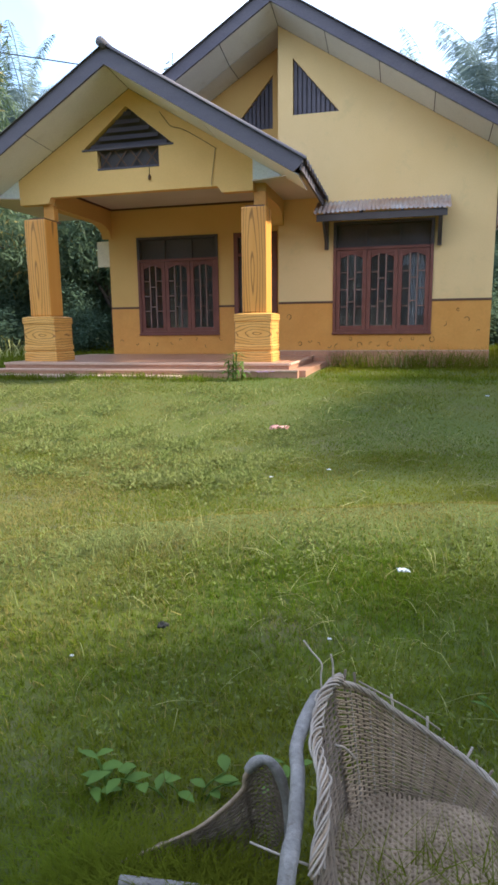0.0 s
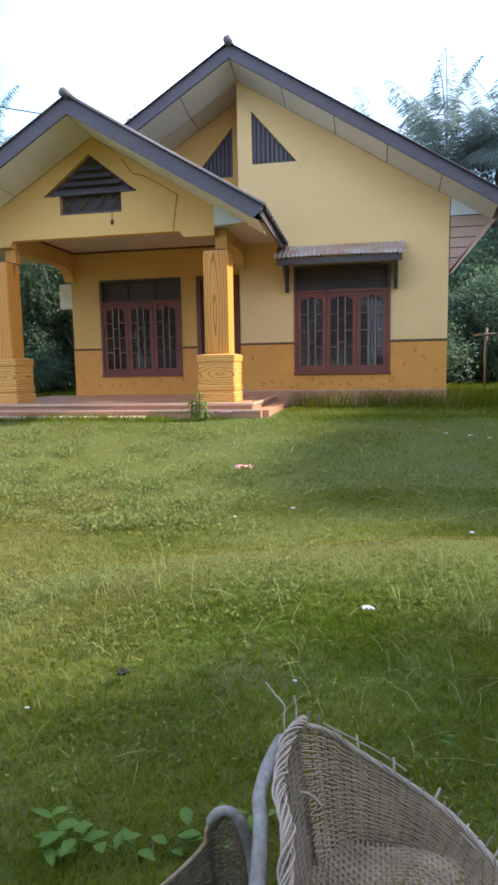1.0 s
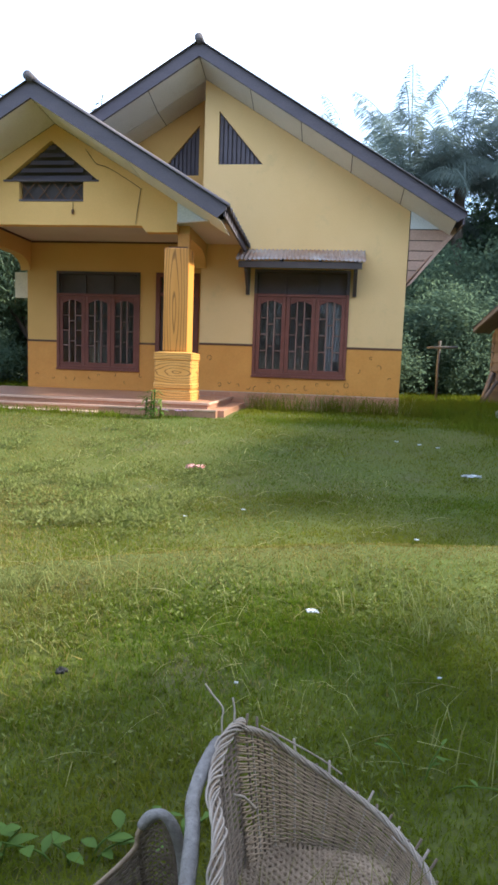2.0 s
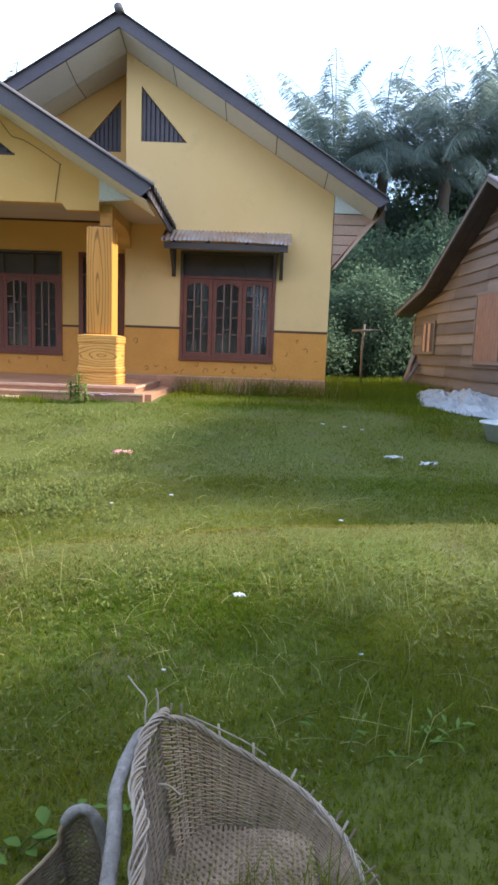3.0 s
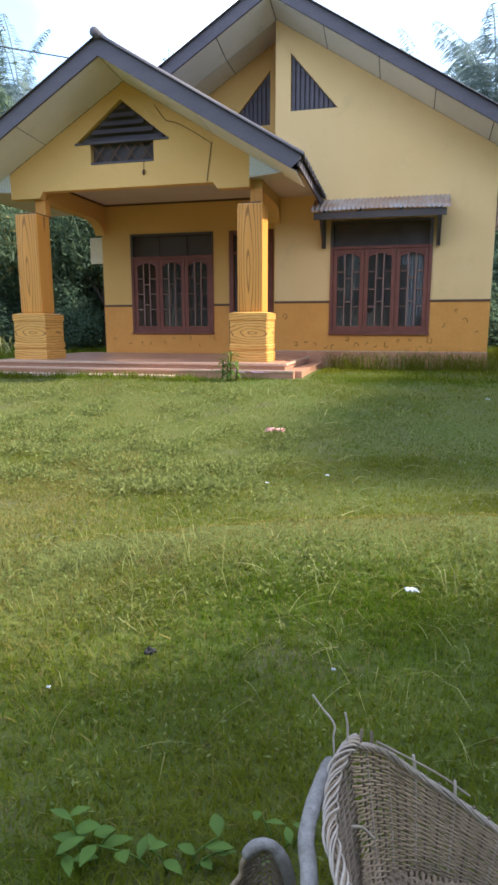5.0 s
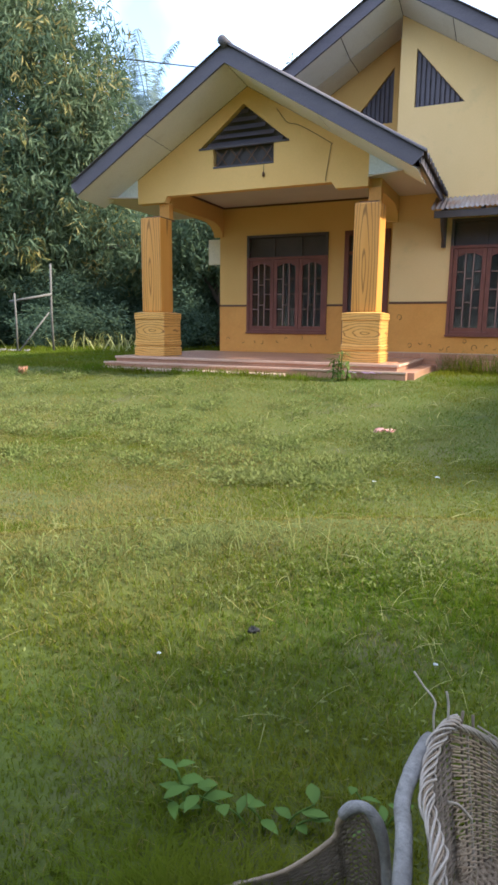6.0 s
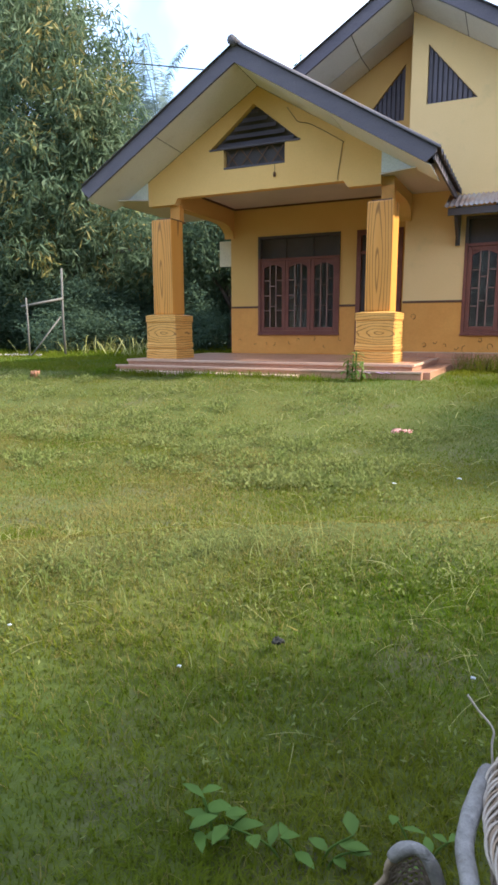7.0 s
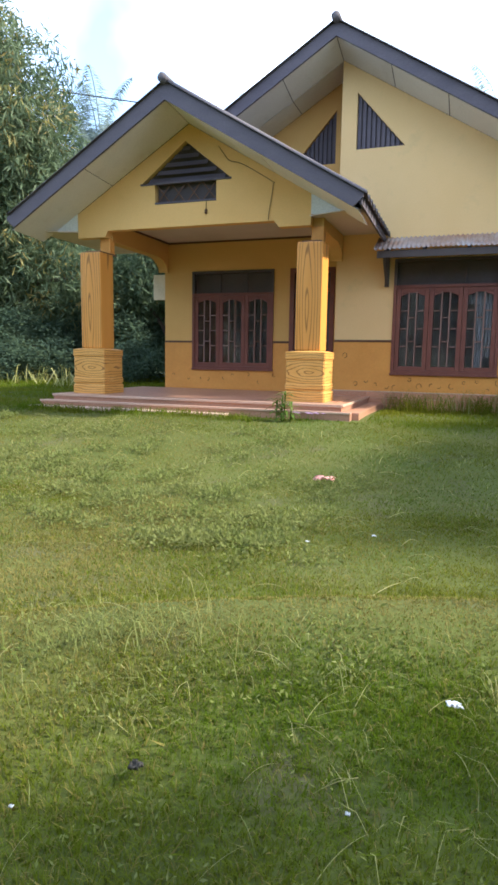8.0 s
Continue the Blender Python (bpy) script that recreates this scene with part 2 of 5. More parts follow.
def box(bm, x0, x1, y0, y1, z0, z1, bevel=0.0):
    made = bmesh.ops.create_cube(bm, size=1.0)["verts"]
    for v in made:
        v.co = Vector((x0 + (v.co.x + 0.5) * (x1 - x0), y0 + (v.co.y + 0.5) * (y1 - y0), z0 + (v.co.z + 0.5) * (z1 - z0)))
    if bevel:
        edges = list({e for v in made for e in v.link_edges})
        bmesh.ops.bevel(bm, geom=edges, offset=bevel, segments=2, affect="EDGES", profile=0.6)
    return bm


def boxed(name, x0, x1, y0, y1, z0, z1, material, parent=None, bevel=0.004, label=""):
    return part(name, box(bmesh.new(), x0, x1, y0, y1, z0, z1, bevel), material, parent, label)


def slab(name, outline, axis, a, b, material, parent=None, label="", holes=(), bevel=0.0):
    """A flat plate: an outline in the plane across axis ('x': (y, z), 'y': (x, z), 'z': (x, y)), from a to b along axis."""
    bm = bmesh.new()

    def at(p, w):
        return {"x": (w, p[0], p[1]), "y": (p[0], w, p[1]), "z": (p[0], p[1], w)}[axis]

    edges = []
    for loop in (outline, *holes):
        vs = [bm.verts.new(at(p, a)) for p in loop]
        edges += [bm.edges.new((vs[i], vs[(i + 1) % len(vs)])) for i in range(len(vs))]
    if holes:
        bmesh.ops.triangle_fill(bm, use_beauty=True, use_dissolve=False, edges=edges)
    else:
        bm.faces.new(vs)
    got = bmesh.ops.extrude_face_region(bm, geom=list(bm.faces))
    shift = Vector(at((0, 0), b - a))
    bmesh.ops.translate(bm, vec=shift, verts=[g for g in got["geom"] if isinstance(g, bmesh.types.BMVert)])
    if bevel:
        bmesh.ops.bevel(bm, geom=[e for e in bm.edges if e.is_manifold and e.calc_face_angle(0) > 0.6], offset=bevel, segments=1, affect="EDGES")
    return part(name, bm, material, parent, label)


def tube_arrays(points, radii, sides=6, close=True):
    """Verts and quads of a tube along points."""
    pts = np.asarray(points, float)
    radii = np.broadcast_to(np.asarray(radii, float), (len(pts),))
    tan = np.gradient(pts, axis=0)
    tan /= np.linalg.norm(tan, axis=1, keepdims=True) + 1e-9
    ref = np.array([0, 0, 1.0]) if abs(tan[:, 2]).mean() < 0.8 else np.array([1.0, 0, 0])
    u = np.cross(tan, ref)
    u /= np.linalg.norm(u, axis=1, keepdims=True) + 1e-9
    w = np.cross(tan, u)
    ang = np.arange(sides) * 2 * np.pi / sides
    ring = pts[:, None] + radii[:, None, None] * (np.cos(ang)[None, :, None] * u[:, None] + np.sin(ang)[None, :, None] * w[:, None])
    verts = ring.reshape(-1, 3)
    i, j = np.meshgrid(np.arange(len(pts) - 1), np.arange(sides), indexing="ij")
    a, b = i * sides + j, i * sides + (j + 1) % sides
    faces = np.stack([a, b, b + sides, a + sides], -1).reshape(-1, 4)
    if close:
        n = len(verts)
        verts = np.vstack([verts, pts[:1], pts[-1:]])
        k = np.arange(sides)
        last = (len(pts) - 1) * sides
        faces = np.vstack([faces, np.stack([k, (k + 1) % sides, np.full(sides, n), np.full(sides, n)], -1),
                           np.stack([last + k, last + (k + 1) % sides, np.full(sides, n + 1), np.full(sides, n + 1)], -1)])
    return verts, faces


def bundle(items):
    """Joins (verts, faces) pairs."""
    vs, fs, k = [], [], 0
    for v, f in items:
        vs.append(v)
        fs.append(np.asarray(f) + k)
        k += len(v)
    return np.vstack(vs), np.vstack(fs)


def rod(name, points, radii, material, parent=None, sides=8, label=""):
    v, f = tube_arrays(points, radii, sides, False)
    ob = raw(name, v, f, material, parent, label, True)
    bm = bmesh.new()
    bm.from_mesh(ob.data)
    bmesh.ops.holes_fill(bm, edges=bm.edges, sides=0)
    bm.to_mesh(ob.data)
    bm.free()
    return ob


def smooth_line(ctrl, n):
    """A Catmull-Rom line of n points through the control points."""
    c = np.asarray(ctrl, float)
    c = np.vstack([2 * c[0] - c[1], c, 2 * c[-1] - c[-2]])
    t = np.linspace(0, len(c) - 3 - 1e-6, n)
    i = t.astype(int)
    f = (t - i)[:, None]
    p0, p1, p2, p3 = c[i], c[i + 1], c[i + 2], c[i + 3]
    return 0.5 * (2 * p1 + (p2 - p0) * f + (2 * p0 - 5 * p1 + 4 * p2 - p3) * f**2 + (3 * p1 - p0 - 3 * p2 + p3) * f**3)


RNG = np.random.default_rng(7)


def value_noise(x, y, seed=0):
    """Smooth noise in 0..1 on a unit lattice."""
    xi, yi = np.floor(x).astype(np.int64), np.floor(y).astype(np.int64)
    fx, fy = x - xi, y - yi
    fx, fy = fx * fx * (3 - 2 * fx), fy * fy * (3 - 2 * fy)

    def h(a, b):
        k = (a * 374761393 + b * 668265263 + seed * 1442695041) & 0x7FFFFFFF
        k = ((k ^ (k >> 13)) * 1274126177) & 0x7FFFFFFF
        return ((k ^ (k >> 16)) & 0xFFFF) / 65535.0

    return (h(xi, yi) * (1 - fx) + h(xi + 1, yi) * fx) * (1 - fy) + (h(xi, yi + 1) * (1 - fx) + h(xi + 1, yi + 1) * fx) * fy


# ---- ground ----
def ridge_y(x):
    """The crest line of the low ridge across the lawn."""
    return -8.2 - 0.95 * np.exp(-0.6 * (np.clip(x, -0.9, 9.0) + 0.1))


def ground_z(x, y):
    x, y = np.asarray(x, float), np.asarray(y, float)
    near = -0.225 + 0.045 * np.tanh((x - 1.0) * 1.2)
    s = np.clip((y + 6.0) / 3.2, 0, 1)
    s = s * s * (3 - 2 * s)
    z = near * (1 - s) + 0.095 * s
    yr = y - ridge_y(x)
    z = z + 0.175 * np.exp(-((yr / np.where(yr > 0, 0.22, 0.75)) ** 2))
    z = z + 0.045 * (value_noise(x * 0.7, y * 0.7, 3) - 0.5) * (y < 20) + 0.02 * (value_noise(x * 2.3, y * 2.3, 4) - 0.5) * (y < 20)
    return z


def gz(x, y):
    return float(ground_z(x, y))


def spread(c, half, step, reach):
    inner = np.arange(-half, half + step / 2, step)
    outer, d, s = [], half, step
    while d < reach:
        s *= 1.28
        d += s
        outer.append(d)
    outer = np.array(outer)
    return c + np.concatenate([-outer[::-1], inner, outer])


gx, gy = np.meshgrid(spread(0, 9, 0.16, 1500), spread(-5, 8, 0.16, 1500), indexing="ij")
gv = np.stack([gx, gy, ground_z(gx, gy)], -1)
na, nb = gx.shape
gi, gj = np.meshgrid(np.arange(na - 1), np.arange(nb - 1), indexing="ij")
g0 = gi * nb + gj
gf = np.stack([g0, g0 + nb, g0 + nb + 1, g0 + 1], -1).reshape(-1, 4)
ground = raw("ground", gv.reshape(-1, 3), gf, M_SOIL, None, "green lawn ground sloping gently up to the house", True)
tagged(ground, category="ground", kind="structure")

# ---- the house ----
RX, XR, XL, YL, BACK = -1.02, 2.75, -4.78, 0.655, 9.0
SLOPE = 0.605


def roof_z(x):
    return 6.36 - SLOPE * abs(x - RX)


house = empty("house")
tagged(house, "single-storey yellow house with orange dado and wood-painted porch pillars", "house")

# walls
W_TOP = 0.36
slab("wall", [(RX, 0.05), (XR, 0.05), (XR, roof_z(XR) - W_TOP), (RX, roof_z(RX) - W_TOP)], "y", 0.0, 0.15, M_YELLOW, house,
     "yellow painted gable wall with a cut-out triangle vent",
     holes=[[(0.0, 0.72), (1.75, 0.72), (1.75, 2.67), (0.0, 2.67)], [(-0.754, 4.53), (0.07, 4.53), (-0.754, 5.46)]])
slab("wall", [(XL, 0.05), (RX, 0.05), (RX, roof_z(RX) - W_TOP), (XL, roof_z(XL) - W_TOP)], "y", YL, YL + 0.15, M_OCHRE, house,
     "set-back ochre wall behind the porch",
     holes=[[(-4.147, 0.72), (-2.392, 0.72), (-2.392, 2.67), (-4.147, 2.67)], [(-2.063, 0.3), (-1.179, 0.3), (-1.179, 2.67), (-2.063, 2.67)],
            [(-2.08, 4.53), (-1.257, 4.53), (-1.257, 5.46)]])
slab("wall", [(0.15, 0.05), (YL, 0.05), (YL, 5.98), (0.15, 5.98)], "x", RX, RX + 0.15, M_YELLOW, house)
slab("wall", [(0.15, 0.0), (BACK, 0.0), (BACK, 3.75), (0.15, 3.75)], "x", XR - 0.15, XR, M_YELLOW, house)
slab("wall", [(YL + 0.15, 0.0), (BACK, 0.0), (BACK, 3.75), (YL + 0.15, 3.75)], "x", XL, XL + 0.15, M_YELLOW, house)
slab("wall", [(XL + 0.15, 0.0), (XR - 0.15, 0.0), (XR - 0.15, 3.7), (RX, 5.95), (XL + 0.15, 3.7)], "y", BACK - 0.15, BACK, M_YELLOW, house)
slab("inner_ceiling", [(XL + 0.16, YL + 0.16), (RX + 0.16, YL + 0.16), (RX + 0.16, 0.16), (XR - 0.16, 0.16), (XR - 0.16, BACK - 0.16), (XL + 0.16, BACK - 0.16)],
     "z", 3.4, 3.45, M_INSIDE, house)
slab("inner_floor", [(XL + 0.16, YL + 0.16), (RX + 0.16, YL + 0.16), (RX + 0.16, 0.16), (XR - 0.16, 0.16), (XR - 0.16, BACK - 0.16), (XL + 0.16, BACK - 0.16)],
     "z", 0.22, 0.3, M_TILE, house)
slab("inner_wall", [(XL + 0.16, 0.3), (XR - 0.16, 0.3), (XR - 0.16, 3.4), (XL + 0.16, 3.4)], "y", 4.2, 4.3, M_INSIDE, house)


# dado panels, trim lines, motifs
def dado(x0, x1, y, z0, line=1.255):
    slab("dado", [(x0, z0), (x1, z0), (x1, line), (x0, line)], "y", y - 0.008, y - 0.001, M_DADO, house, "orange marbled dado")
    boxed("dado_trim", x0, x1, y - 0.016, y - 0.001, line, line + 0.04, M_TRIM, house, 0.003)


dado(RX, -0.002, 0.0, 0.40)
slab("dado", [(-0.002, 0.40), (1.757, 0.40), (1.757, 0.684), (-0.002, 0.684)], "y", -0.008, -0.001, M_DADO, house)
dado(1.757, XR, 0.0, 0.40)
dado(XL, -4.149, YL, 0.302, 1.24)
dado(-2.39, -2.065, YL, 0.302, 1.24)
slab("dado", [(-4.149, 0.302), (-2.39, 0.302), (-2.39, 0.684), (-4.149, 0.684)], "y", YL - 0.008, YL - 0.001, M_DADO, house)
slab("wall_base", [(RX, 0.02), (XR + 0.005, 0.02), (XR + 0.005, 0.395), (RX, 0.395)], "y", -0.035, -0.002, M_NOSING, house, "pale mortar bed of the tiled plinth")

# the little printed curls and knots on the dado
motif_rng = random.Random(5)


def motif(x, z, y, r, arc, turn):
    a = np.linspace(0, arc, 9) + turn
    pts = np.stack([x + r * np.cos(a), np.full(9, y - 0.009), z + 1.15 * r * np.sin(a)], -1)
    v, f = tube_arrays(pts, np.linspace(0.008, 0.004, 9), 4, True)
    raw("motif", v, f, M_DADO_MARK, house)


for k in range(19):
    x = RX + 0.1 + (XR - RX - 0.2) * (k + 0.3 + 0.4 * motif_rng.random()) / 19
    z = 0.5 + 0.7 * motif_rng.random() if (x < -0.1 or x > 1.85) else 0.46 + 0.17 * motif_rng.random()
    motif(x, z, 0.0, 0.022 + 0.022 * motif_rng.random(), 2.0 + 3.6 * motif_rng.random(), 6.28 * motif_rng.random())
for k in range(9):
    x = XL + 0.1 + 2.4 * (k + 0.3 + 0.4 * motif_rng.random()) / 9
    motif(x, 0.40 + 0.22 * motif_rng.random(), YL, 0.02 + 0.018 * motif_rng.random(), 2.0 + 3.6 * motif_rng.random(), 6.28 * motif_rng.random())


# windows: three casements with a staggered grille, and over them a louvred transom coloured dark for the shade there
def window(x0, y, drawn):
    w = empty("window", house)
    tagged(w, "red-brown three-casement window with staggered wooden bars")
    W, z0, z1, zt = 1.755, 0.72, 2.21, 2.67
    bm = bmesh.new()
    for x in (0.0, W - 0.055):
        box(bm, x0 + x, x0 + x + 0.055, y - 0.03, y + 0.10, z0, z1 + 0.02, 0.004)
    for z in (z0, z1 - 0.03):
        box(bm, x0 + 0.056, x0 + W - 0.056, y - 0.028, y + 0.09, z, z + 0.05, 0.004)
    part("window_frame", bm, M_FRAME, w)
    # upper jambs darker than the red-brown frame: overhead shade put into the colour
    bm = bmesh.new()
    for x in (0.0, W - 0.055):
        box(bm, x0 + x, x0 + x + 0.055, y - 0.029, y + 0.10, z1 + 0.021, zt, 0.004)
    box(bm, x0 + 0.056, x0 + W - 0.056, y - 0.027, y + 0.09, zt - 0.05, zt, 0.004)
    for k in (1, 2):
        box(bm, x0 + W * k / 3 - 0.018, x0 + W * k / 3 + 0.018, y + 0.04, y + 0.068, z1 + 0.021, zt - 0.051, 0.004)
    part("transom_frame", bm, M_DARKWOOD, w, "timber transom frame coloured dark for the shade over it")
    boxed("window_sill", x0 - 0.012, x0 + W + 0.012, y - 0.045, y - 0.009, z0 - 0.035, z0 - 0.001, M_FRAME, w, 0.006)
    cw = (W - 0.11) / 3
    for k in range(3):
        a = x0 + 0.055 + k * cw
        b = a + cw
        lo, hi = z0 + 0.052, z1 - 0.032
        bm = bmesh.new()
        box(bm, a + 0.003, a + 0.075, y - 0.012, y + 0.04, lo, hi, 0.004)
        box(bm, b - 0.075, b - 0.003, y - 0.012, y + 0.04, lo, hi, 0.004)
        box(bm, a + 0.076, b - 0.076, y - 0.010, y + 0.038, lo, lo + 0.07, 0.004)
        box(bm, a + 0.076, b - 0.076, y - 0.010, y + 0.038, hi - 0.07, hi, 0.004)
        part("casement", bm, M_FRAME, w)
        ia, ib, za, zb = a + 0.076, b - 0.076, lo + 0.07, hi - 0.07
        bm = bmesh.new()
        box(bm, ia, ib, y + 0.022, y + 0.026, za, zb)
        pane = part("pane", bm, M_GLASS, w)
        pane.visible_shadow = False
        cols = [ia, ia + (ib - ia) / 3, ia + 2 * (ib - ia) / 3, ib]
        for x in cols[1:3]:
            boxed("grille_bar", x - 0.012, x + 0.012, y - 0.006, y + 0.018, za, zb, M_BAR, w, 0.003)
        for c in range(3):
            marks = (0.27, 0.51, 0.75) if c != 1 else (0.34, 0.66)
            for f in marks:
                z = za + f * (zb - za)
                boxed("grille_bar", cols[c] + (0.013 if c else 0), cols[c + 1] - (0.013 if c < 2 else 0), y - 0.004, y + 0.016, z - 0.011, z + 0.011, M_BAR, w, 0.003)
        # arched spandrel at the head of the casement
        n = 10
        arch = [(ia, zb)] + [(ia + (ib - ia) * i / n, zb - 0.07 + 0.062 * math.sin(math.pi * i / n)) for i in range(n + 1)] + [(ib, zb)]
        slab("spandrel", arch, "y", y - 0.003, y + 0.017, M_FRAME, w)
    bm = bmesh.new()
    box(bm, x0 + 0.056, x0 + W - 0.056, y + 0.07, y + 0.085, z1 + 0.021, zt - 0.051)
    part("transom_panel", bm, M_DARKWOOD, w)
    # a curtain gathered to one side: full width along the head, two panes wide below
    for k in drawn:
        a = x0 + 0.055 + k * cw
        for name, f0, f1, lo, hi in (("curtain", 0.36, 0.93, 1.02, 1.9), ("curtain_head", 0.10, 0.93, 1.9, 2.16), ("curtain_hem", 0.36, 0.66, 0.78, 1.02)):
            n = 40
            xs = np.linspace(a + cw * f0, a + cw * f1, n)
            ys = y + 0.075 + 0.012 * np.sin(np.arange(n) * 0.9)
            v = np.concatenate([np.stack([xs, ys, np.full(n, lo)], -1), np.stack([xs, ys, np.full(n, hi)], -1)])
            i = np.arange(n - 1)
            raw(name, v, np.stack([i, i + 1, i + 1 + n, i + n], -1), M_CURTAIN, w, "pale blue-grey curtain", True)


window(0.0, 0.0, (2,))
window(-4.147, YL, ())

# door
door = empty("door", house)
tagged(door, "dark brown panelled front door")
bm = bmesh.new()
for a, b in ((-2.063, -1.973), (-1.269, -1.179)):
    box(bm, a, b, YL - 0.03, YL + 0.12, 0.302, 2.67, 0.005)
box(bm, -1.972, -1.27, YL - 0.028, YL + 0.11, 2.58, 2.67, 0.005)
box(bm, -1.972, -1.27, YL - 0.028, YL + 0.11, 2.22, 2.28, 0.005)
part("door_frame", bm, M_FRAME, door)
bm = bmesh.new()
box(bm, -1.97, -1.272, YL + 0.03, YL + 0.07, 0.31, 2.218, 0.004)
for k in range(3):
    for s in (0, 1):
        x = -1.91 + s * 0.32
        box(bm, x, x + 0.26, YL + 0.02, YL + 0.035, 0.42 + k * 0.6, 0.92 + k * 0.6, 0.012)
part("door_leaf", bm, M_DARKWOOD, door)
boxed("transom_panel", -1.97, -1.272, YL + 0.04, YL + 0.06, 2.282, 2.578, M_DARKWOOD, door, 0.003)
rod("handle", [(-1.33, YL + 0.02, 1.3), (-1.33, YL - 0.03, 1.3), (-1.43, YL - 0.03, 1.3)], 0.011, M_BASIN, door, 8, "metal handle")

# gable vents: vertical dark slats set in the triangle openings
def slat_vent(x_edge, sign, y):
    v = empty("gable_vent", house)
    tagged(v, "dark slatted triangle vent")
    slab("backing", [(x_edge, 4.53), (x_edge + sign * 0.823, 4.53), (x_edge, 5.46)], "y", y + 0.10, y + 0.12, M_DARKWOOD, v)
    for k in range(10):
        a, b = 0.823 * k / 10 + 0.012, 0.823 * (k + 1) / 10 - 0.012
        ha, hb = 0.93 * (1 - a / 0.823), 0.93 * (1 - b / 0.823)
        slab("slat", [(x_edge + sign * a, 4.535), (x_edge + sign * b, 4.535), (x_edge + sign * b, 4.53 + hb), (x_edge + sign * a, 4.53 + ha)],
             "y", y + 0.05, y + 0.08, M_FASCIA, v)


slat_vent(-0.754, 1, 0.0)
slat_vent(-1.257, -1, YL)


# corrugated sheets: ribs run down the slope
def sheet(name, xa, za, xb, zb0, zb1, y0, y1, pitch, height, material, parent, label="", rows=2):
    """From the ridge line (xa, za) to the eave line at xb, whose height runs from zb0 at y0 to zb1 at y1."""
    n = max(8, int(abs(y1 - y0) / pitch * 6))
    ys = np.linspace(y0, y1, n)
    rib = height * np.sin(2 * np.pi * (ys - y0) / pitch)
    vs = []
    for lay in (0.0, -0.012):
        for r in range(rows + 1):
            f = r / rows
            zb = zb0 + (zb1 - zb0) * (ys - y0) / (y1 - y0)
            vs.append(np.stack([np.full(n, xa + (xb - xa) * f), ys, za + (zb - za) * f + rib + lay], -1))
    v = np.concatenate(vs)
    fs = []
    i = np.arange(n - 1)
    for lay in range(2):
        for r in range(rows):
            a = (lay * (rows + 1) + r) * n + i
            q = np.stack([a, a + 1, a + 1 + n, a + n], -1)
            fs.append(q if lay == 0 else q[:, ::-1])
    for r in (0, rows):
        a, b = r * n + i, (rows + 1 + r) * n + i
        fs.append(np.stack([a, b, b + 1, a + 1], -1))
    for e in (0, n - 1):
        for r in range(rows):
            fs.append(np.array([[r * n + e, (r + 1) * n + e, (rows + 2 + r) * n + e, (rows + 1 + r) * n + e]]))
    return raw(name, v, np.concatenate(fs), material, parent, label, True)


YF = -0.62
sheet("roof_sheet", RX, 6.36, 3.62, roof_z(3.62), roof_z(3.62), YF - 0.05, BACK + 0.5, 0.18, 0.018, M_ROOF, house, "dark corrugated main roof slope")
sheet("roof_sheet", RX, 6.36, -5.66, roof_z(-5.66), roof_z(-5.66), YF - 0.05, BACK + 0.5, 0.18, 0.018, M_ROOF, house)
rod("ridge_cap", [(RX, YF - 0.09, 6.37), (RX, BACK + 0.52, 6.37)], 0.075, M_ROOF, house, 10)


def barge(cx, ridge, slope, x_end, y, deep, parent, width=0.035):
    """A sloping fascia board on a gable edge, from the ridge to x_end."""
    z0, z1 = ridge, ridge - slope * abs(x_end - cx)
    cut = 0.14 if x_end > cx else -0.14
    slab("barge_board", [(cx, z0 - 0.02), (x_end, z1 - 0.02), (x_end, z1 - 0.07), (x_end - cut, z1 + slope * 0.14 - deep), (cx, z0 - deep)], "y", y, y + width, M_FASCIA, parent)


barge(RX, 6.36, SLOPE, 3.60, YF, 0.245, house)
barge(RX, 6.36, SLOPE, -5.62, YF, 0.245, house)
boxed("eave_fascia", 3.55, 3.585, YF + 0.036, BACK + 0.4, roof_z(3.6) - 0.2, roof_z(3.6) - 0.025, M_FASCIA, house)


# soffit panels under the main gable overhang
def soffit_panel(x0, x1, y0, y1, zfun, parent, material, thick=0.008):
    bm = bmesh.new()
    vs = [bm.verts.new((x, y, zfun(x, y) + d)) for d in (0, thick) for x, y in ((x0, y0), (x1, y0), (x1, y1), (x0, y1))]
    for q in ((0, 1, 2, 3), (7, 6, 5, 4), (0, 4, 5, 1), (1, 5, 6, 2), (2, 6, 7, 3), (3, 7, 4, 0)):
        bm.faces.new([vs[i] for i in q])
    return part("soffit_panel", bm, material, parent)


def main_soffit(x, y=0.0):
    return roof_z(x) - 0.24 - 0.12 * min(1.0, (y - YF) / 0.62)


def strip(zfun, x0, x1, y0, y1, rows, step, parent, material):
    soffit_panel(x0, x1, y0, y1, lambda x, y: zfun(x, y) + 0.012, parent, M_DARKWOOD)
    n = max(1, round(abs(x1 - x0) / step))
    for k in range(n):
        a, b = x0 + (x1 - x0) * k / n, x0 + (x1 - x0) * (k + 1) / n
        g = 0.007 if b > a else -0.007
        for r in range(rows):
            ya, yb = y0 + (y1 - y0) * r / rows, y0 + (y1 - y0) * (r + 1) / rows
            soffit_panel(a + g, b - g, ya + 0.007, yb - 0.007, zfun, parent, material)


strip(main_soffit, RX, 3.45, YF + 0.04, 0.0, 1, 0.83, house, M_SOFFIT)
strip(main_soffit, RX, -5.5, YF + 0.04, YL, 2, 0.83, house, M_SOFFIT)

# boarded triangle under the side eave
eave_end = empty("eave_end", house)
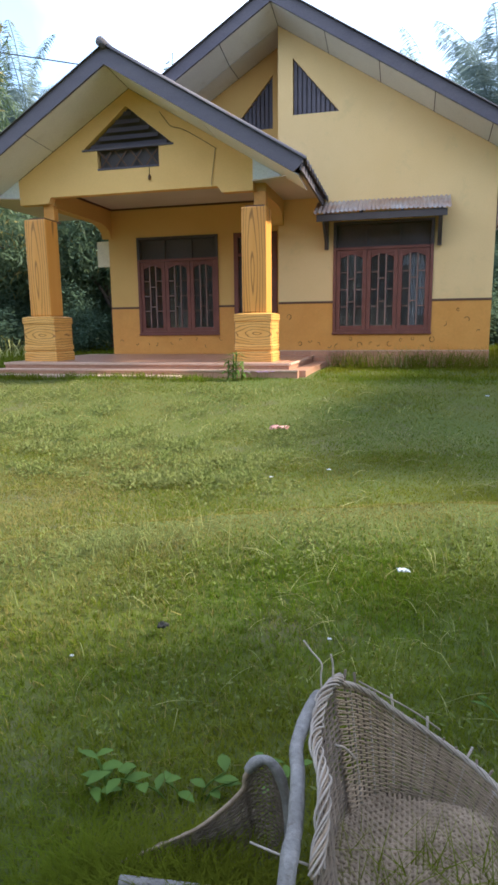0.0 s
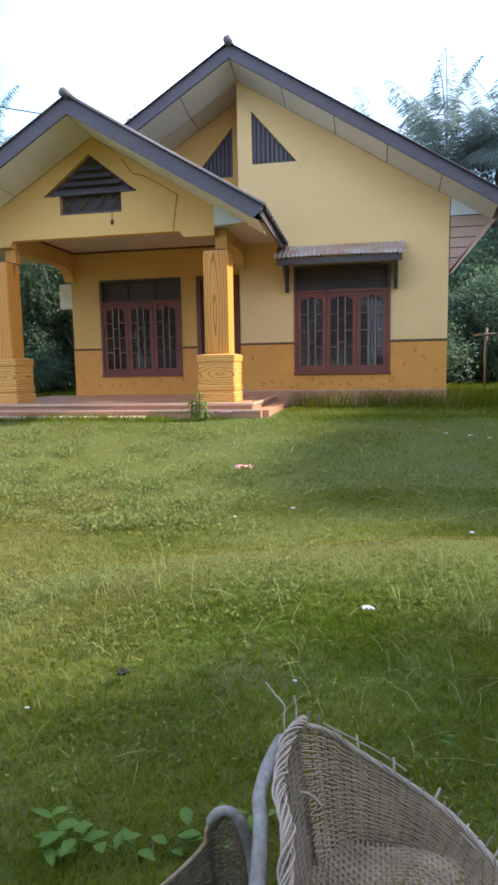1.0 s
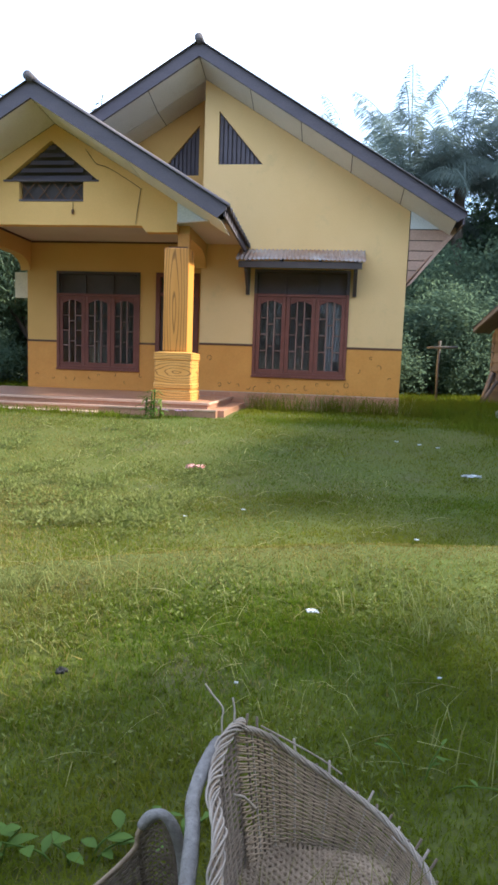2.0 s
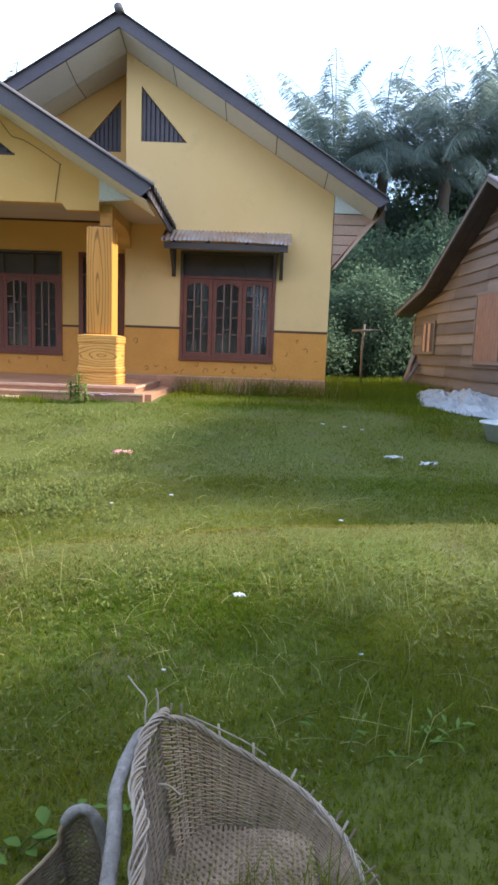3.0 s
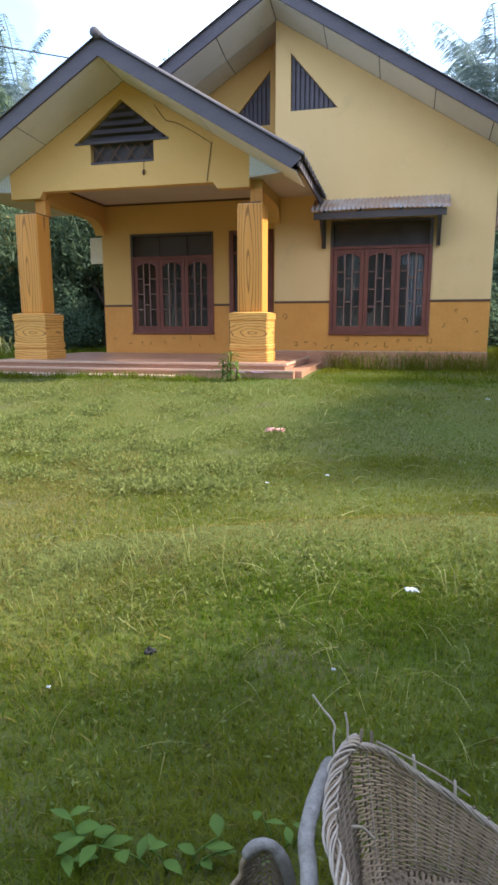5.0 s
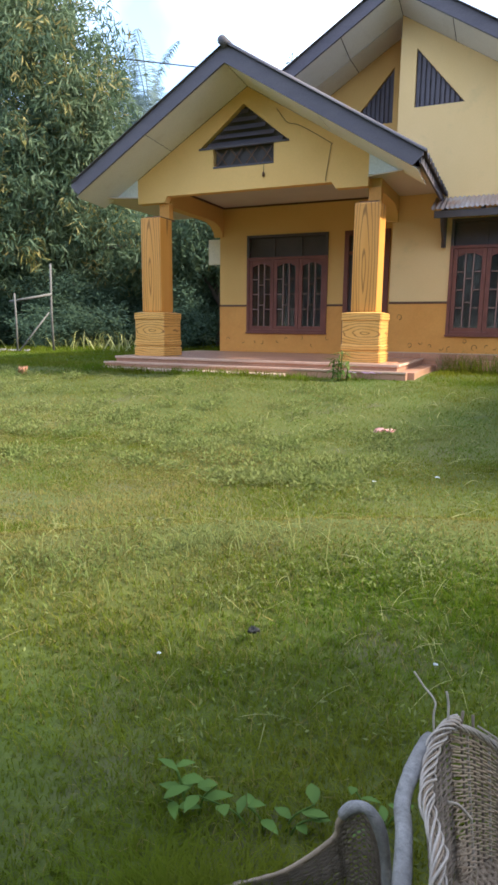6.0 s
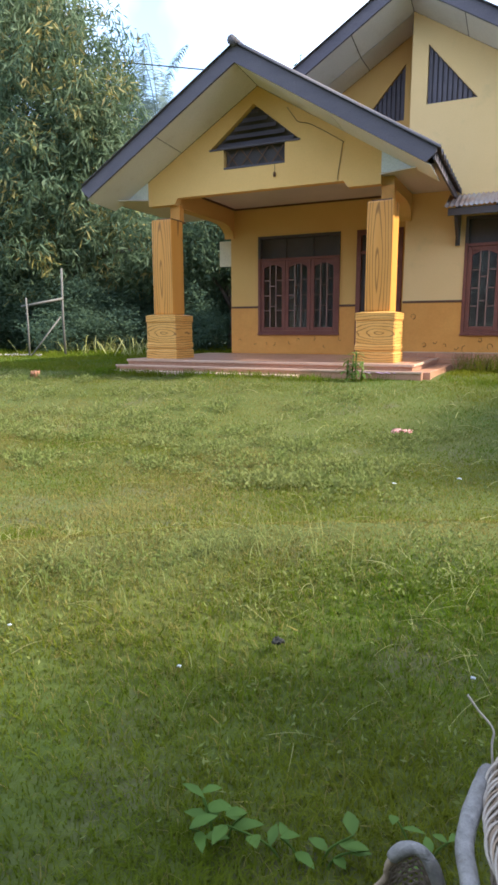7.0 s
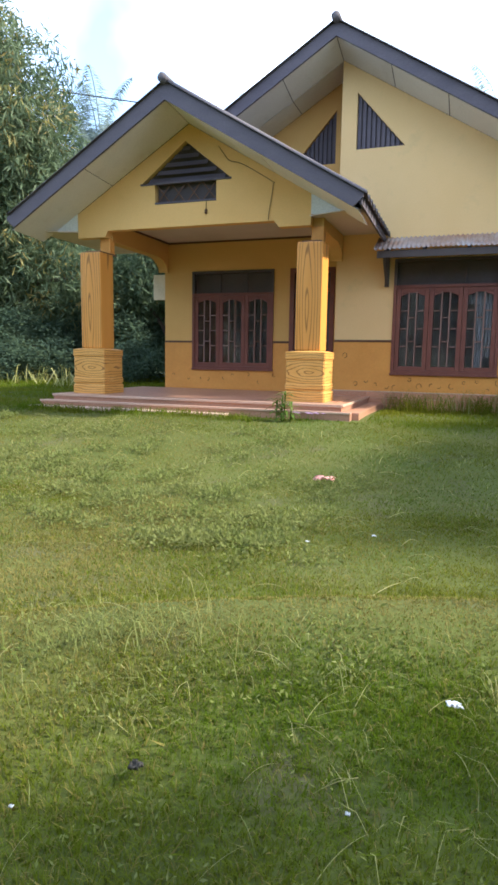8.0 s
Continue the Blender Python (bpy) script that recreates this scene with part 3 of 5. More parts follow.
slab("board", [(XR + 0.01, 3.72), (3.46, 3.41), (XR + 0.01, 3.41)], "y", -0.03, -0.01, M_WHITEBOARD, eave_end, "pale triangular board")
rows_z = [3.40, 3.21, 3.03, 2.86, 2.69, 2.50]


def slant(z):
    return XR + 0.01 + (z - 2.47) * (3.50 - XR) / (3.41 - 2.47)


for zt, zb in zip(rows_z[:-1], rows_z[1:]):
    slab("board", [(XR + 0.01, zb + 0.008), (slant(zb) - 0.01, zb + 0.008), (slant(zt) - 0.01, zt - 0.008), (XR + 0.01, zt - 0.008)], "y", -0.03, -0.01, M_PINKBOARD, eave_end)
slab("backing", [(XR + 0.01, 2.5), (3.48, 3.4), (3.5, 3.42), (XR + 0.01, 3.75)], "y", -0.009, 0.01, M_DARKWOOD, eave_end)
slab("edge_board", [(XR - 0.0, 2.40), (XR + 0.07, 2.44), (3.60, 3.40), (3.52, 3.44)], "y", -0.06, -0.031, M_PINKBOARD, eave_end)
bm = bmesh.new()
vs = [bm.verts.new(p) for p in ((XR + 0.012, 0.012, 2.47), (3.52, 0.012, 3.40), (3.52, BACK, 3.40), (XR + 0.012, BACK, 2.47),
                                (XR + 0.012, 0.012, 2.5), (3.5, 0.012, 3.42), (3.5, BACK, 3.42), (XR + 0.012, BACK, 2.5))]
for q in ((0, 1, 2, 3), (7, 6, 5, 4), (0, 4, 5, 1), (1, 5, 6, 2), (2, 6, 7, 3), (3, 7, 4, 0)):
    bm.faces.new([vs[i] for i in q])
part("slanted_soffit", bm, M_PINKBOARD, eave_end)

# ---- porch ----
PX, PZ, PS, PY = -3.14, 4.975, 0.595, -2.5


def porch_z(x):
    return PZ - PS * abs(x - PX)


EL, ER = -6.06, -0.17
sheet("roof_sheet", PX, PZ, ER + 0.07, porch_z(ER + 0.07), 3.07, PY - 0.04, -0.002, 0.24, 0.05, M_ROOF, house, "dark corrugated porch roof slope")
sheet("roof_sheet", PX, PZ - 0.01, EL, porch_z(EL), porch_z(EL), PY - 0.04, -0.5, 0.16, 0.018, M_ROOF, house)
rod("ridge_cap", [(PX, PY - 0.09, PZ + 0.005), (PX, -0.6, PZ + 0.005)], 0.07, M_ROOF, house, 10)
barge(PX, PZ, PS, ER + 0.02, PY, 0.27, house)
barge(PX, PZ, PS, EL - 0.02, PY, 0.27, house)
bm = bmesh.new()
vs = [bm.verts.new(p) for p in ((ER, PY + 0.036, porch_z(ER) - 0.03), (ER, -0.004, 3.05), (ER, -0.004, 2.94), (ER, PY + 0.036, porch_z(ER) - 0.17))]
vs += [bm.verts.new((ER - 0.03, v.co.y, v.co.z)) for v in vs]
for q in ((0, 1, 2, 3), (7, 6, 5, 4), (0, 4, 5, 1), (1, 5, 6, 2), (2, 6, 7, 3), (3, 7, 4, 0)):
    bm.faces.new([vs[i] for i in q])
part("eave_fascia", bm, M_FASCIA, house)
boxed("eave_fascia", EL, EL + 0.03, PY + 0.036, -0.5, porch_z(EL) - 0.15, porch_z(EL) - 0.03, M_FASCIA, house)


def porch_soffit(x, y=0.0):
    return porch_z(x) - 0.265 - 0.055 * min(1.0, (y - PY) / 0.85)


GY = -1.65
strip(porch_soffit, PX, ER - 0.05, PY + 0.04, GY, 1, 1.3, house, M_SOFFIT)
strip(porch_soffit, PX, EL + 0.05, PY + 0.04, GY, 1, 1.3, house, M_SOFFIT)

# pediment with its house-shaped vent
PL, PR = -5.28, -1.09
slab("pediment", [(PL, 2.975), (-4.73, 2.975), (-4.68, 3.075), (-1.68, 3.075), (-1.60, 2.975), (PR, 2.975), (PR, porch_soffit(PR) - 0.005), (PX, porch_soffit(PX) - 0.005), (PL, porch_soffit(PL) - 0.005)],
     "y", GY, GY + 0.16, M_GOLD, house, "golden yellow porch gable wall",
     holes=[[(-3.76, 3.445), (-2.66, 3.445), (-2.66, 3.77), (-2.40, 3.77), (-3.21, 4.40), (-4.03, 3.77), (-3.76, 3.77)]])
vent = empty("porch_vent", house)
tagged(vent, "dark house-shaped louvre vent")
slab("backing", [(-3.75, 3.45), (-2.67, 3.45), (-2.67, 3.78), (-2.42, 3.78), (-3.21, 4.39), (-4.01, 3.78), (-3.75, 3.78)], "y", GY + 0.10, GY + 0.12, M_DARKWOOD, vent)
for k in range(5):
    z0, z1 = 3.79 + k * 0.118, 3.79 + k * 0.118 + 0.075
    half = 0.815 * (4.40 - z1) / 0.63 - 0.01
    bm = bmesh.new()
    vs = [bm.verts.new(p) for p in ((-3.21 - half, GY + 0.02, z0), (-3.21 + half, GY + 0.02, z0), (-3.21 + half, GY + 0.08, z1), (-3.21 - half, GY + 0.08, z1))]
    f = bm.faces.new(vs)
    got = bmesh.ops.extrude_face_region(bm, geom=[f])
    bmesh.ops.translate(bm, vec=(0, 0.01, 0.012), verts=[g for g in got["geom"] if isinstance(g, bmesh.types.BMVert)])
    part("louvre_slat", bm, M_FASCIA, vent)
boxed("vent_rail", -4.03, -2.40, GY - 0.015, GY + 0.05, 3.755, 3.785, M_FASCIA, vent)
boxed("vent_rail", -3.76, -2.66, GY - 0.012, GY + 0.05, 3.445, 3.475, M_FASCIA, vent)
for k in range(4):
    cx = -3.76 + 1.1 * (k + 0.5) / 4
    for s in (-1, 1):
        d = s * 0.11
        slab("lattice_bar", [(cx - d - 0.012, 3.48), (cx - d + 0.012, 3.48), (cx + d + 0.012, 3.75), (cx + d - 0.012, 3.75)], "y", GY + 0.03 + 0.012 * s, GY + 0.041 + 0.012 * s, M_TRIM, vent)

# pale end boards and flat soffits of the porch's side eaves
slab("eave_board", [(PR + 0.003, 3.135), (-0.62, 3.135), (-0.60, 3.20), (PR + 0.003, porch_soffit(PR))], "y", GY - 0.01, GY + 0.01, M_WHITEBOARD, house, "pale grey eave board")
slab("eave_board", [(PL - 0.003, 3.10), (-5.80, 3.10), (-5.82, 3.15), (PL - 0.003, porch_soffit(PL))], "y", GY - 0.01, GY + 0.01, M_WHITEBOARD, house, "pale grey eave board")
slab("eave_soffit", [(PR - 0.05, GY + 0.012), (ER - 0.05, GY - 0.3), (ER - 0.05, -0.01), (PR - 0.05, -0.01)], "z", 3.11, 3.125, M_CEIL, house)
slab("eave_soffit", [(EL + 0.05, GY - 0.3), (PL + 0.05, GY + 0.012), (PL + 0.05, 0.6), (EL + 0.05, 0.6)], "z", 3.08, 3.095, M_CEIL, house)

# ceiling with a dark edge bead, beams with arched brackets
slab("porch_ceiling", [(-5.05, GY + 0.17), (RX, GY + 0.17), (RX, 0.0), (RX, YL - 0.002), (-5.05, YL - 0.002)], "z", 3.26, 3.29, M_CEIL, house, "plain beige porch ceiling")
boxed("ceiling_bead", -4.68, RX - 0.01, YL - 0.03, YL - 0.002, 3.225, 3.257, M_TRIM, house)
boxed("ceiling_bead", -4.69, -4.665, GY + 0.17, YL - 0.03, 3.225, 3.257, M_TRIM, house)


def side_beam(x0, x1, y_wall):
    n = 10
    ya = GY + 0.162
    line = [(ya, 3.255), (ya, 2.93)]
    line += [(y_wall - 0.55 + 0.5 * math.sin(0.5 * math.pi * i / n), 2.93 - 0.26 * (1 - math.cos(0.5 * math.pi * i / n))) for i in range(n + 1)]
    line += [(y_wall - 0.002, 2.67), (y_wall - 0.002, 3.255)]
    slab("porch_beam", line, "x", x0, x1, M_OCHRE, house)


side_beam(-4.90, -4.70, YL)
side_beam(-1.12, -0.92, 0.0)
for cx in (-4.80, -1.0):
    # capital in the darker dado orange, standing in for shade below the gable
    boxed("capital", cx - 0.10, cx + 0.10, GY + 0.10, GY + 0.25, 2.70, 2.972, M_DADO, house, 0.01)
    boxed("cap_plate", cx - 0.15, cx + 0.15, -1.93, -1.42, 2.672, 2.70, M_TRIM, house, 0.005)


# pillars: moulded base and square shaft, painted like timber
def pillar(cx, y0):
    p = empty("pillar", house)
    tagged(p, "square porch pillar painted as orange wood grain")
    p.matrix_basis = pose(cx, y0 + 0.305, 0)
    cx, cy = 0.0, 0.0
    levels = [(0.30, 0.315), (0.44, 0.315), (0.455, 0.298), (0.475, 0.298), (0.49, 0.312), (0.56, 0.312), (0.57, 0.300), (0.93, 0.300), (0.945, 0.312), (1.045, 0.312), (1.065, 0.235)]
    bm = bmesh.new()
    rings = []
    for z, h in levels:
        c = 0.02
        rings.append([bm.verts.new((cx + a, cy + b, z)) for a, b in ((-h, -h + c), (-h + c, -h), (h - c, -h), (h, -h + c), (h, h - c), (h - c, h), (-h + c, h), (-h, h - c))])
    for a, b in zip(rings[:-1], rings[1:]):
        for i in range(8):
            bm.faces.new((a[i], a[(i + 1) % 8], b[(i + 1) % 8], b[i]))
    bm.faces.new(rings[-1])
    bm.faces.new(rings[0][::-1])
    part("pillar_base", bm, M_PLINTH, p, "moulded base with knotty painted grain")
    boxed("pillar_shaft", cx - 0.2, cx + 0.2, cy - 0.2, cy + 0.2, 1.066, 2.67, M_PILLAR, p, 0.025)
    return p


pillar(-0.995, -2.12)
pillar(-4.80, -2.12)

# porch floor, its edge and steps
slab("porch_floor", [(-5.30, -2.42), (-0.36, -2.42), (-0.36, 0.0), (RX, 0.0), (RX, YL), (-5.30, YL)], "z", 0.02, 0.288, M_TILE, house, "pink-brown tiled porch floor")
tile_rng = random.Random(2)
tile_me = bpy.data.meshes.new("floor_tile")
bm = box(bmesh.new(), -0.147, 0.147, -0.147, 0.147, 0, 0.012, 0)
bm.to_mesh(tile_me)
bm.free()
tile_me.materials.append(M_TILE)
for i in range(16):
    for j in range(10):
        x, y = -5.15 + 0.3 * i, -2.27 + 0.3 * j
        if x > -0.5 or (y > -0.15 and x > RX - 0.15) or y > YL - 0.15:
            continue
        t = new("floor_tile", tile_me)
        t.parent, t.matrix_basis = house, pose(x, y, 0.288)
boxed("nosing", -5.31, -0.35, -2.445, -2.42, 0.262, 0.302, M_NOSING, house, 0.006)
boxed("nosing", -0.361, -0.335, -2.42, -0.01, 0.262, 0.302, M_NOSING, house, 0.006)
boxed("step", -5.42, -0.2, -2.60, -2.446, 0.03, 0.205, M_TILE, house, 0.008, "pink tiled step")
boxed("step", -0.334, -0.10, -2.445, -0.1, 0.03, 0.195, M_TILE, house, 0.008, "pink tiled step")
boxed("nosing", -5.43, -0.19, -2.62, -2.60, 0.18, 0.209, M_NOSING, house, 0.005)
boxed("step", -5.5, -2.0, -2.85, -2.621, 0.0, 0.125, M_NOSING, house, 0.008, "worn pale step in the grass")

# window awning
awning = empty("awning", house)
tagged(awning, "rusty corrugated awning over the window")
n, m_rows = 150, 2
xs = np.linspace(-0.29, 1.99, n)
rib = 0.014 * np.sin(2 * np.pi * xs / 0.076)
sag = 0.012 * np.sin(xs * 2.1)
lays = []
for lay in (0.0, -0.006):
    for r in range(m_rows + 1):
        f = r / m_rows
        lays.append(np.stack([xs, np.full(n, -0.005 - 0.56 * f), 3.03 - 0.27 * f + rib + lay + sag * f], -1))
i = np.arange(n - 1)
fs = []
for lay in range(2):
    for r in range(m_rows):
        a = (lay * (m_rows + 1) + r) * n + i
        fs.append(np.stack([a, a + 1, a + 1 + n, a + n], -1))
a = m_rows * n + i
fs.append(np.stack([a, a + 1, a + 1 + 3 * n, a + 3 * n], -1))
raw("awning_sheet", np.concatenate(lays), np.concatenate(fs), M_RUST, awning, "", True)
boxed("front_board", -0.24, 1.93, -0.53, -0.50, 2.62, 2.735, M_DARKWOOD, awning)
for x in (-0.12, 0.5, 1.2, 1.84):
    slab("rafter", [(-0.01, 2.93), (-0.498, 2.70), (-0.498, 2.64), (-0.01, 2.85)], "x", x - 0.025, x + 0.025, M_DARKWOOD, awning)
for x in (-0.12, 1.84):
    boxed("bracket_post", x - 0.035, x + 0.035, -0.075, -0.012, 2.2, 2.85, M_DARKWOOD, awning)
    slab("brace", [(-0.07, 2.30), (-0.07, 2.22), (-0.49, 2.58), (-0.49, 2.66)], "x", x - 0.02, x + 0.02, M_DARKWOOD, awning)

# cable and a hanging bulb on the pediment
rod("cable", smooth_line([(-2.62, GY - 0.012, 4.26), (-2.5, GY - 0.012, 4.10), (-2.42, GY - 0.012, 4.02), (-2.2, GY - 0.012, 3.95), (-1.72, GY - 0.012, 3.66), (-1.70, GY - 0.012, 3.6), (-1.76, GY - 0.012, 3.2), (-1.77, GY - 0.012, 3.09)], 40), 0.005, M_TRIM, house, 6)
lamp = empty("hanging_bulb", house)
tagged(lamp, "small unlit bulb holder on a short cord")
rod("cord", [(-2.83, GY - 0.008, 3.44), (-2.83, GY - 0.012, 3.31)], 0.004, M_CABLE, lamp, 6)
rod("bulb_holder", [(-2.83, GY - 0.02, 3.32), (-2.83, GY - 0.02, 3.30), (-2.83, GY - 0.02, 3.26), (-2.83, GY - 0.02, 3.24)], [0.012, 0.022, 0.024, 0.01], M_TRIM, lamp, 10)
box_ob = boxed("wall_panel", -5.12, -4.79, 0.78, 0.84, 2.13, 2.65, M_CREAM, None, 0.01)
tagged(box_ob, "plain cream panel fixed beside the house wall", "panel")

# plinth tiles, nearest to the lawn
plinth_me = bpy.data.meshes.new("plinth_tile")
bm = box(bmesh.new(), -0.154, 0.154, -0.008, 0.008, -0.052, 0.052, 0.003)
bm.to_mesh(plinth_me)
bm.free()
plinth_me.materials.append(M_BRICK)
for r in range(3):
    for k in range(12):
        x = RX + 0.157 + 0.3142 * k
        b = new("plinth_tile", plinth_me)
        b.parent, b.matrix_basis = house, pose(x, -0.042 + 0.002 * ((k * 7 + r * 3) % 3 - 1), 0.105 + 0.112 * r)

# ---- timber hut beside the yard: its gable wall runs back from the lawn's edge, local x towards the street ----
HUT_LEN, HUT_RIDGE, HUT_DEEP, HUT_OVER = 10.1, 5.05, 6.0, 0.5
HUT_ROOF = [(-0.35, 2.13), (1.9, 2.64), (HUT_RIDGE, 4.32), (8.2, 2.64), (10.45, 2.13)]
HUT_WINDOWS = ((0.85, 1.65, 1.05, 1.75), (4.1, 5.3, 0.85, 2.2))
hut = empty("timber_hut")
tagged(hut, "weathered plank hut with a dark sheet gable roof", "hut")
hut.matrix_basis = pose(5.78, 5.6, 0, 0, 0, -86)


def hut_roof(x):
    return float(np.interp(x, [p[0] for p in HUT_ROOF], [p[1] for p in HUT_ROOF]))


slab("hut_wall", [(0.02, -0.05), (HUT_LEN, -0.05), (HUT_LEN, hut_roof(HUT_LEN) - 0.1), (8.2, 2.54), (HUT_RIDGE, hut_roof(HUT_RIDGE) - 0.1), (1.9, 2.54), (0.02, hut_roof(0) - 0.1)], "y", 0.0, 0.08, M_DARKWOOD, hut)
slab("hut_wall", [(0.08, -0.05), (HUT_DEEP, -0.05), (HUT_DEEP, 2.0), (0.08, 2.0)], "x", 0.02, 0.1, M_WEATHERED, hut)
slab("hut_wall", [(0.08, -0.2), (HUT_DEEP, -0.2), (HUT_DEEP, 2.05), (0.08, 2.05)], "x", HUT_LEN - 0.1, HUT_LEN, M_WEATHERED, hut)
slab("hut_wall", [(0.1, -0.05), (HUT_LEN - 0.1, -0.05), (HUT_LEN - 0.1, 2.05), (8.2, 2.5), (HUT_RIDGE, 4.15), (1.9, 2.5), (0.1, 2.05)], "y", HUT_DEEP, HUT_DEEP + 0.08, M_WEATHERED, hut)
boxed("corner_post", -0.04, 0.06, -0.06, 0.05, -0.05, 1.97, M_WEATHERED, hut, 0.008)
for (xa, za), (xb, zb) in zip(HUT_ROOF[:-1], HUT_ROOF[1:]):
    hi = (xa, za) if za > zb else (xb, zb)
    lo = (xb, zb) if za > zb else (xa, za)
    sheet("hut_roof_sheet", hi[0], hi[1], lo[0], lo[1], lo[1], -HUT_OVER, HUT_DEEP + 0.4, 0.22, 0.02, M_FASCIA, hut)
    slab("hut_barge", [(xa, za - 0.02), (xb, zb - 0.02), (xb, zb - 0.12), (xa, za - 0.12)], "y", -HUT_OVER + 0.01, -HUT_OVER + 0.04, M_POST, hut)
for k in range(12):
    x = 0.1 + 0.86 * k
    boxed("purlin", x, x + 0.06, -HUT_OVER + 0.05, 0.0, hut_roof(x) - 0.11, hut_roof(x) - 0.03, M_DARKWOOD, hut, 0.004)
for k in range(18):
    for r in range(2):
        xa, xb = -0.35 + 0.6 * k, -0.35 + 0.6 * (k + 1) - 0.012
        ya, yb = -HUT_OVER + 0.045 + 0.22 * r, -HUT_OVER + 0.045 + 0.22 * (r + 1) - 0.012
        soffit = bmesh.new()
        vs = [soffit.verts.new((x, y, hut_roof(x) - 0.13 - d)) for d in (0, 0.012) for x, y in ((xa, ya), (xb, ya), (xb, yb), (xa, yb))]
        for q in ((0, 1, 2, 3), (7, 6, 5, 4), (0, 4, 5, 1), (1, 5, 6, 2), (2, 6, 7, 3), (3, 7, 4, 0)):
            soffit.faces.new([vs[i] for i in q])
        part("soffit_board", soffit, M_DARKEAVE, hut)

# ---- gate frame, fence post, panel posts ----
gate = empty("gate_frame")
tagged(gate, "rough pole gate frame standing in the grass", "gate")
ga, gb = (-10.9, 1.0), (-10.35, 1.75)
rod("post", [(*ga, gz(*ga) - 0.05), (ga[0] + 0.01, ga[1], 0.9), (*ga, 1.62)], [0.026, 0.024, 0.022], M_POST, gate)
rod("post", [(*gb, gz(*gb) - 0.05), (gb[0] - 0.02, gb[1], 1.2), (gb[0] + 0.02, gb[1], 2.4)], [0.032, 0.03, 0.026], M_POST, gate)
rod("crossbar", [(-11.05, 0.97, 1.40), (-10.3, 1.72, 1.62)], 0.032, M_POST, gate)
rod("brace", [(-10.9, 1.03, 0.1), (-10.4, 1.7, 1.15)], 0.02, M_POST, gate)
fence = empty("cross_post")
tagged(fence, "grey wooden post with a crossbar in the back yard", "post")
rod("post", [(4.22, 4.7, gz(4.22, 4.7) - 0.05), (4.2, 4.7, 1.0), (4.22, 4.7, 1.70)], 0.034, M_POST, fence)
rod("crossbar", [(3.9, 4.65, 1.52), (4.65, 4.65, 1.55)], 0.03, M_POST, fence)
for k, (x0, y0, x1, y1, h) in enumerate(((5.42, 5.05, 5.72, 5.3, 0.95), (5.30, 4.6, 5.74, 4.95, 0.72))):
    plank = rod("leaning_plank", [(x0, y0, gz(x0, y0)), (x1, y1, h)], 0.07, M_WEATHERED, None, 4)
    tagged(plank, "weathered board leaning on the hut corner", "plank", "boards by the hut")

# tarp heap and basin by the hut
tn = 90
tu, tv = np.meshgrid(np.linspace(-1, 1, tn), np.linspace(-1, 1, tn), indexing="ij")
tr = np.sqrt(tu**2 + tv**2)
th = np.clip(1 - tr**1.7, 0, 1) ** 0.8
edge = 1 + 0.16 * (value_noise(tu * 3 + 9, tv * 3 + 4, 11) - 0.5)
# the heap lies along the foot of the hut wall and widens towards the street
ty = -0.6 + 3.0 * tv * edge
tw = 0.85 - 0.40 * tv
tx = 5.78 + 0.07 * (5.6 - ty) - 0.15 - tw + tw * tu * edge
wr = value_noise(tu * 5 + 3, tv * 5 + 7, 12) - 0.5 + 0.6 * (value_noise(tu * 11, tv * 13 + 5, 13) - 0.5) + 2.2 * np.abs(value_noise(tu * 2.5 + 6 * tv + 5, tv * 3 - 4 * tu + 8, 14) - 0.5) + 0.8 * np.abs(value_noise(tu * 15, tv * 12 + 4 * tu + 9, 15) - 0.5) - 0.5
tz = ground_z(tx, ty) + 0.02 + 0.15 * th + 0.15 * wr * np.clip(1.2 - tr, 0, 1)
keep = tr.ravel() < 1.02
ti, tj = np.meshgrid(np.arange(tn - 1), np.arange(tn - 1), indexing="ij")
t0 = (ti * tn + tj).ravel()
tf = np.stack([t0, t0 + tn, t0 + tn + 1, t0 + 1], -1)
tf = tf[keep[tf].all(1)]
tarp = raw("tarpaulin", np.stack([tx, ty, tz], -1).reshape(-1, 3), tf, M_TARP, None, "crumpled white tarpaulin heaped on the ground by the hut", True)
tagged(tarp, category="tarpaulin")
tarp.data.polygons.foreach_set("use_smooth", np.zeros(len(tarp.data.polygons), bool))
md = tarp.modifiers.new("thick", "SOLIDIFY")
md.thickness = 0.01

basin = empty("basin")
tagged(basin, "pale grey plastic basin on the grass", "basin")
bx, by = 4.45, -4.45
bzz = gz(bx, by)
prof = [(0.0, 0.01), (0.24, 0.0), (0.30, 0.2), (0.335, 0.205), (0.335, 0.222), (0.29, 0.222), (0.23, 0.03), (0.0, 0.03)]
ang = np.linspace(0, 2 * np.pi, 33)[:-1]
pv = np.array([[bx + r * np.cos(a), by + r * np.sin(a), bzz + z] for r, z in prof for a in ang])
pf = np.array([[i * 32 + k, i * 32 + (k + 1) % 32, (i + 1) * 32 + (k + 1) % 32, (i + 1) * 32 + k] for i in range(len(prof) - 1) for k in range(32)])
raw("bowl", pv, pf, M_BASIN, basin, "", True)


